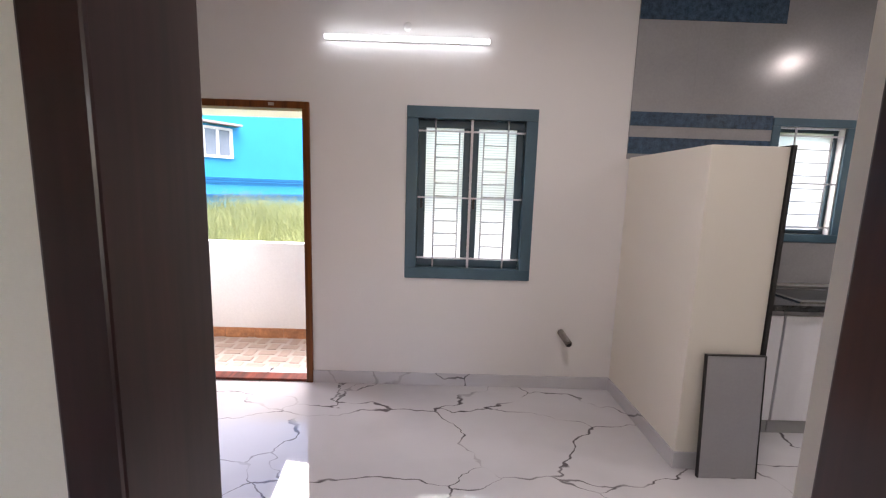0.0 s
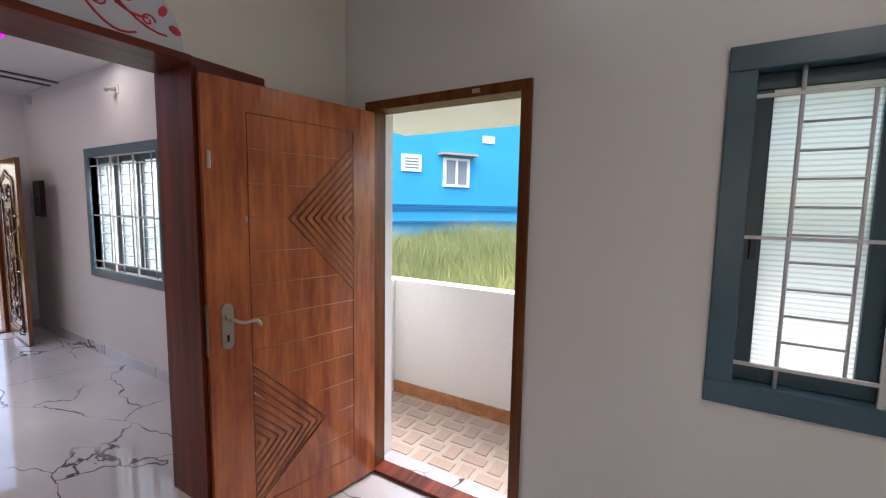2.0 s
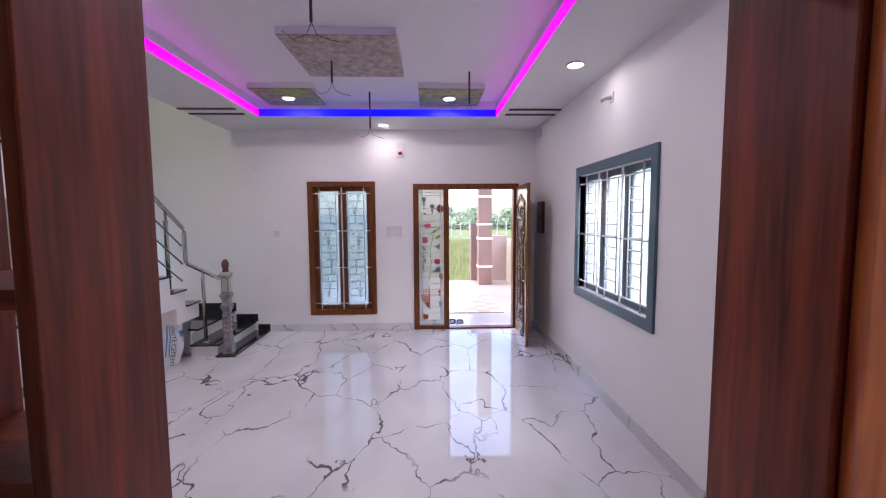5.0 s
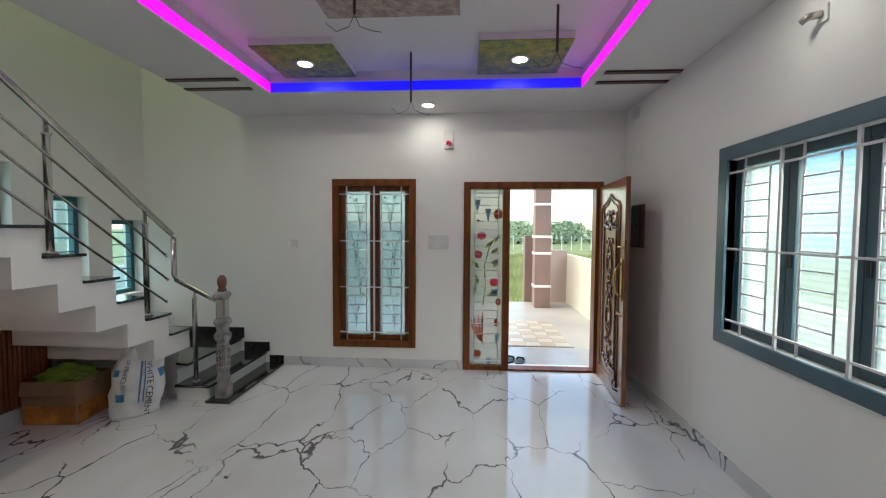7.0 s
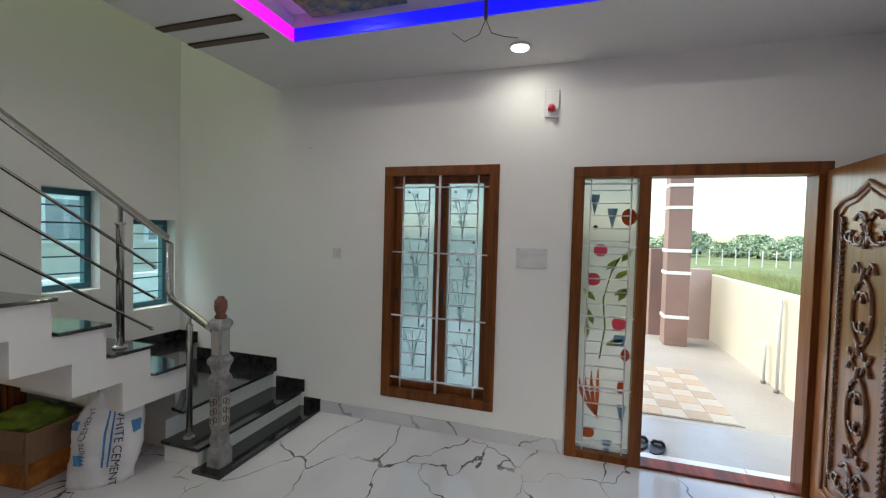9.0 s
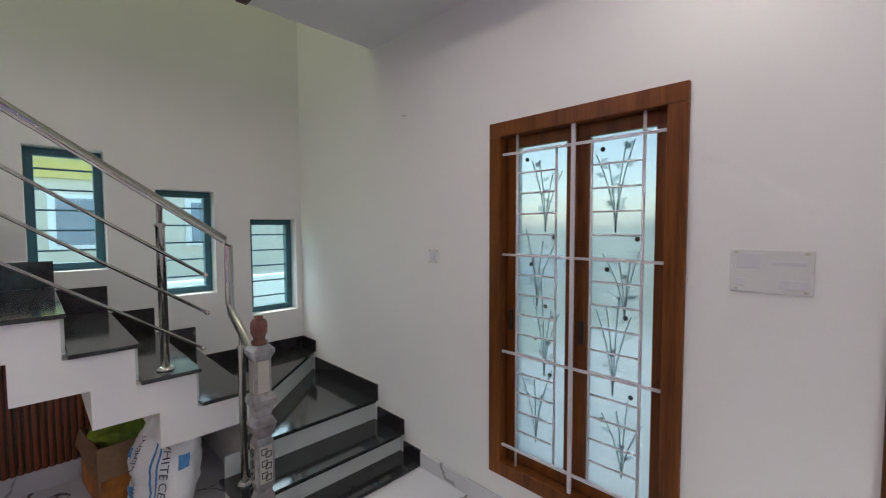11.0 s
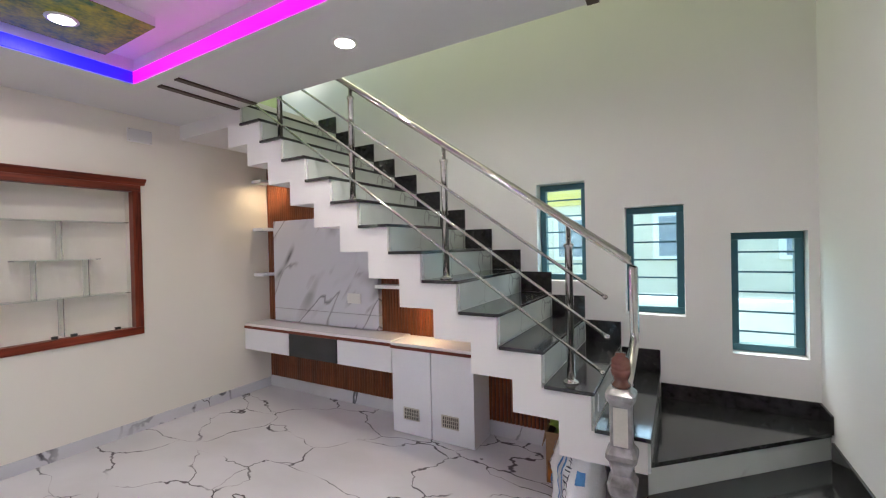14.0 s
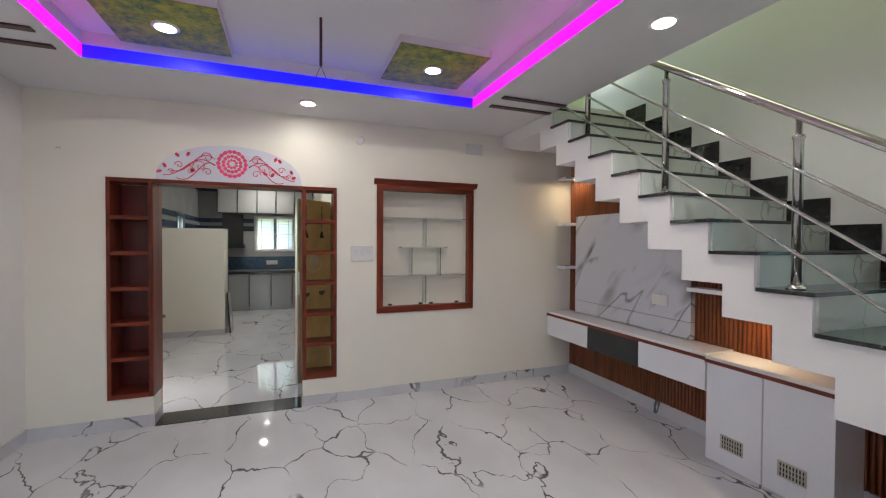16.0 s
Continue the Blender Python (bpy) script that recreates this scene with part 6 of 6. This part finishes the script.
for i in range(8):
    for j in range(11):
        k = ((i // 2 + j // 2) % 2) * 2 if (i + j) % 2 == 0 else 1
        first = tones[k].location.x == 0
        t = tones[k] if first else new("tile", tones[k].data)
        t.parent = pv
        t.location = (-9.89 + i * 0.198, 0.63 + j * 0.204, 0)
structure("front_step", boxes((XF - 0.95, 1.1, -0.0295, XF - 0.235, 3.4, -0.012)), M["tile_grey"], "grey marble door step", "step")
col = thing("porch_column", "brown porch column with white bands", "column", pose(-11.35, 2.97, -0.03))
part("shaft", boxes((-0.16, -0.16, 0, 0.16, 0.16, 3.4), bevel=0.01), M["brown_ext"], col)
for z in (0.42, 1.10, 1.44, 2.1, 2.44):
    part("band", boxes((-0.172, -0.172, z, 0.172, 0.172, z + 0.05), bevel=0.004), M["white_ext"], col)
structure("compound_wall", boxes((-12.1, 3.10, GZ, -11.9, 3.62, 1.13), bevel=0.01), M["pink_ext"], "mauve compound wall beside the gate", "wall")
structure("compound_wall", boxes((-12.1, 3.62, GZ, -7.62, 3.74, 1.04), bevel=0.008), M["cream_ext"], "cream compound wall along the plot", "wall")
structure("compound_wall", boxes((-7.62, 4.0, GZ, -2.7, 4.12, 1.0), bevel=0.008), M["cream_ext"], "cream boundary wall beside the house", "wall")
structure("gate_pier", boxes((-12.1, 2.70, GZ, -11.9, 2.95, 1.45), bevel=0.01), M["brown_ext"], "brown gate pier", "pier")

# water pipes standing by the compound wall
for x, y, tall in ((-9.72, 3.56, 0.44), (-9.42, 3.57, 1.00)):
    wp = thing("water_pipe", "grey plastic water pipe standing beside the compound wall", "pipe", pose(x, y, -0.03), "water pipes")
    part("riser_pipe", tube(bmesh.new(), [(0, 0, 0), (0, 0, tall), (-0.03, 0, tall + 0.02), (-0.09, 0, tall + 0.02)], 0.016, 10), M["plate"], wp)
    part("collar", lathe(bmesh.new(), [(0.026, 0.0), (0.026, 0.03), (0.018, 0.035)], 0, 0, 12), M["pvc"], wp)

# neighbouring building and wall to the south, seen through the slot windows
nb = thing("cream_house", "cream and yellow house across the lane", "house", pose(-9.5, -13.0, GZ))
part("wall", boxes((-9, -6, 0, 9, 0, 5.2)), M["cream_ext"], nb)
part("roof", boxes((-9.3, -6.3, 5.2, 9.3, 0.4, 5.45)), M["yellow_ext"], nb)
for x in (-6, -3, 0, 3, 6):
    w = part("window", boxes((x - 0.7, 0.001, 1.4, x + 0.7, 0.08, 2.8)), M["white_ext"], nb)
    part("pane", boxes((x - 0.55, 0.081, 1.5, x + 0.55, 0.09, 2.7)), M["house_glass"], w)
part("band", boxes((-9.02, 0.001, 3.2, 9.02, 0.10, 3.7)), M["yellow_ext"], nb)
structure("lane_wall", boxes((-20, -6.2, GZ, 4, -6.0, 0.75), bevel=0.01), M["white_ext"], "white boundary wall along the lane", "wall")


def grass(name, x0, x1, y0, y1, n, hmin, hmax, label, seed, material):
    rng = random.Random(seed)
    verts, faces = [], []
    for _ in range(n):
        cx, cy = rng.uniform(x0, x1), rng.uniform(y0, y1)
        tall = (hmin + (hmax - hmin) * rng.random()) * (0.75 + 0.5 * noise.noise(Vector((cx * 0.35, cy * 0.35, seed))) + 0.25)
        for _ in range(5):
            bx, by = cx + rng.gauss(0, 0.12), cy + rng.gauss(0, 0.12)
            a, h = rng.uniform(0, math.pi), tall * rng.uniform(0.45, 1.15)
            dx, dy = math.cos(a) * 0.0045, math.sin(a) * 0.0045
            lx, ly = rng.gauss(0, 0.33) * h, rng.gauss(0, 0.33) * h
            k = len(verts)
            verts += [(bx - dx, by - dy, GZ), (bx + dx, by + dy, GZ), (bx + lx * 0.4 + dx * 0.8, by + ly * 0.4 + dy * 0.8, GZ + h * 0.6), (bx + lx * 0.4 - dx * 0.8, by + ly * 0.4 - dy * 0.8, GZ + h * 0.6), (bx + lx, by + ly, GZ + h)]
            faces += [(k, k + 1, k + 2, k + 3), (k + 3, k + 2, k + 4)]
    me = bpy.data.meshes.new(name)
    me.from_pydata(verts, [], faces)
    me.materials.append(material)
    return tagged(new(name, me), label, "grass", kind="stuff")


grass("tall_grass", -17, 5, 6.4, 21.0, 60000, 0.6, 1.45, "tall green weeds and grass before the blue house", 5, M["blade"])
grass("field_grass", -34, -13.2, -8, 12, 16000, 0.22, 0.55, "green field grass beyond the gate", 9, M["blade_field"])
grass("lane_grass", -18, 2, -8.8, -6.4, 1500, 0.2, 0.5, "short grass along the lane", 12, M["blade"])


def tree(x, y, h, r, seed):
    rng = random.Random(seed)
    t = thing("tree", "distant green tree with an uneven leafy crown", "tree", pose(x, y, GZ), "distant trees")
    bm = bmesh.new()
    lathe(bm, [(0.22, 0), (0.16, h * 0.3), (0.10, h * 0.6), (0.03, h * 0.85)], 0, 0, 8)
    for k in range(5):
        a = k * 1.3
        tube(bm, [(0, 0, h * (0.35 + 0.07 * k)), (math.cos(a) * r * 0.6, math.sin(a) * r * 0.6, h * (0.55 + 0.07 * k))], 0.05, 6)
    part("trunk", bm, M["bark"], t)
    verts, faces = [], []
    for _ in range(1300):
        a, u, q = rng.uniform(0, 6.283), rng.random() ** 0.5, rng.random()
        rr = r * u * (0.55 + 0.6 * math.sin(math.pi * min(1, q + 0.1))) * (0.8 + 0.4 * noise.noise(Vector((math.cos(a) * 1.7, math.sin(a) * 1.7, q * 3 + seed))))
        c = Vector((math.cos(a) * rr, math.sin(a) * rr, h * (0.10 + 0.90 * q)))
        d1, d2 = Vector((rng.gauss(0, 1), rng.gauss(0, 1), rng.gauss(0, 1))).normalized() * 0.17, Vector((rng.gauss(0, 1), rng.gauss(0, 1), rng.gauss(0, 1))).normalized() * 0.17
        k = len(verts)
        verts += [c - d1, c + d2, c + d1, c - d2]
        faces.append((k, k + 1, k + 2, k + 3))
    me = bpy.data.meshes.new("crown")
    me.from_pydata(verts, [], faces)
    me.materials.append(M["leafage"])
    new("crown", me).parent = t


rngt = random.Random(4)
for i in range(44):
    tree(-62 - rngt.uniform(0, 22), -18 + i * 1.35 + rngt.uniform(-1, 1), rngt.uniform(1.7, 3.3) + (1.6 if i in (17, 26, 27) else 0.0), rngt.uniform(1.6, 3.0), i)
fence = thing("field_fence", "white post fence across the far field", "fence", pose(0, 0, GZ))
for i in range(46):
    part("post", boxes((-44.03, -16 + i * 0.95, 0, -43.97, -15.94 + i * 0.95, 1.35)), M["white_ext"], fence)
part("wire", boxes((-44.02, -16, 1.15, -44.0, 27, 1.17)), M["white_ext"], fence)
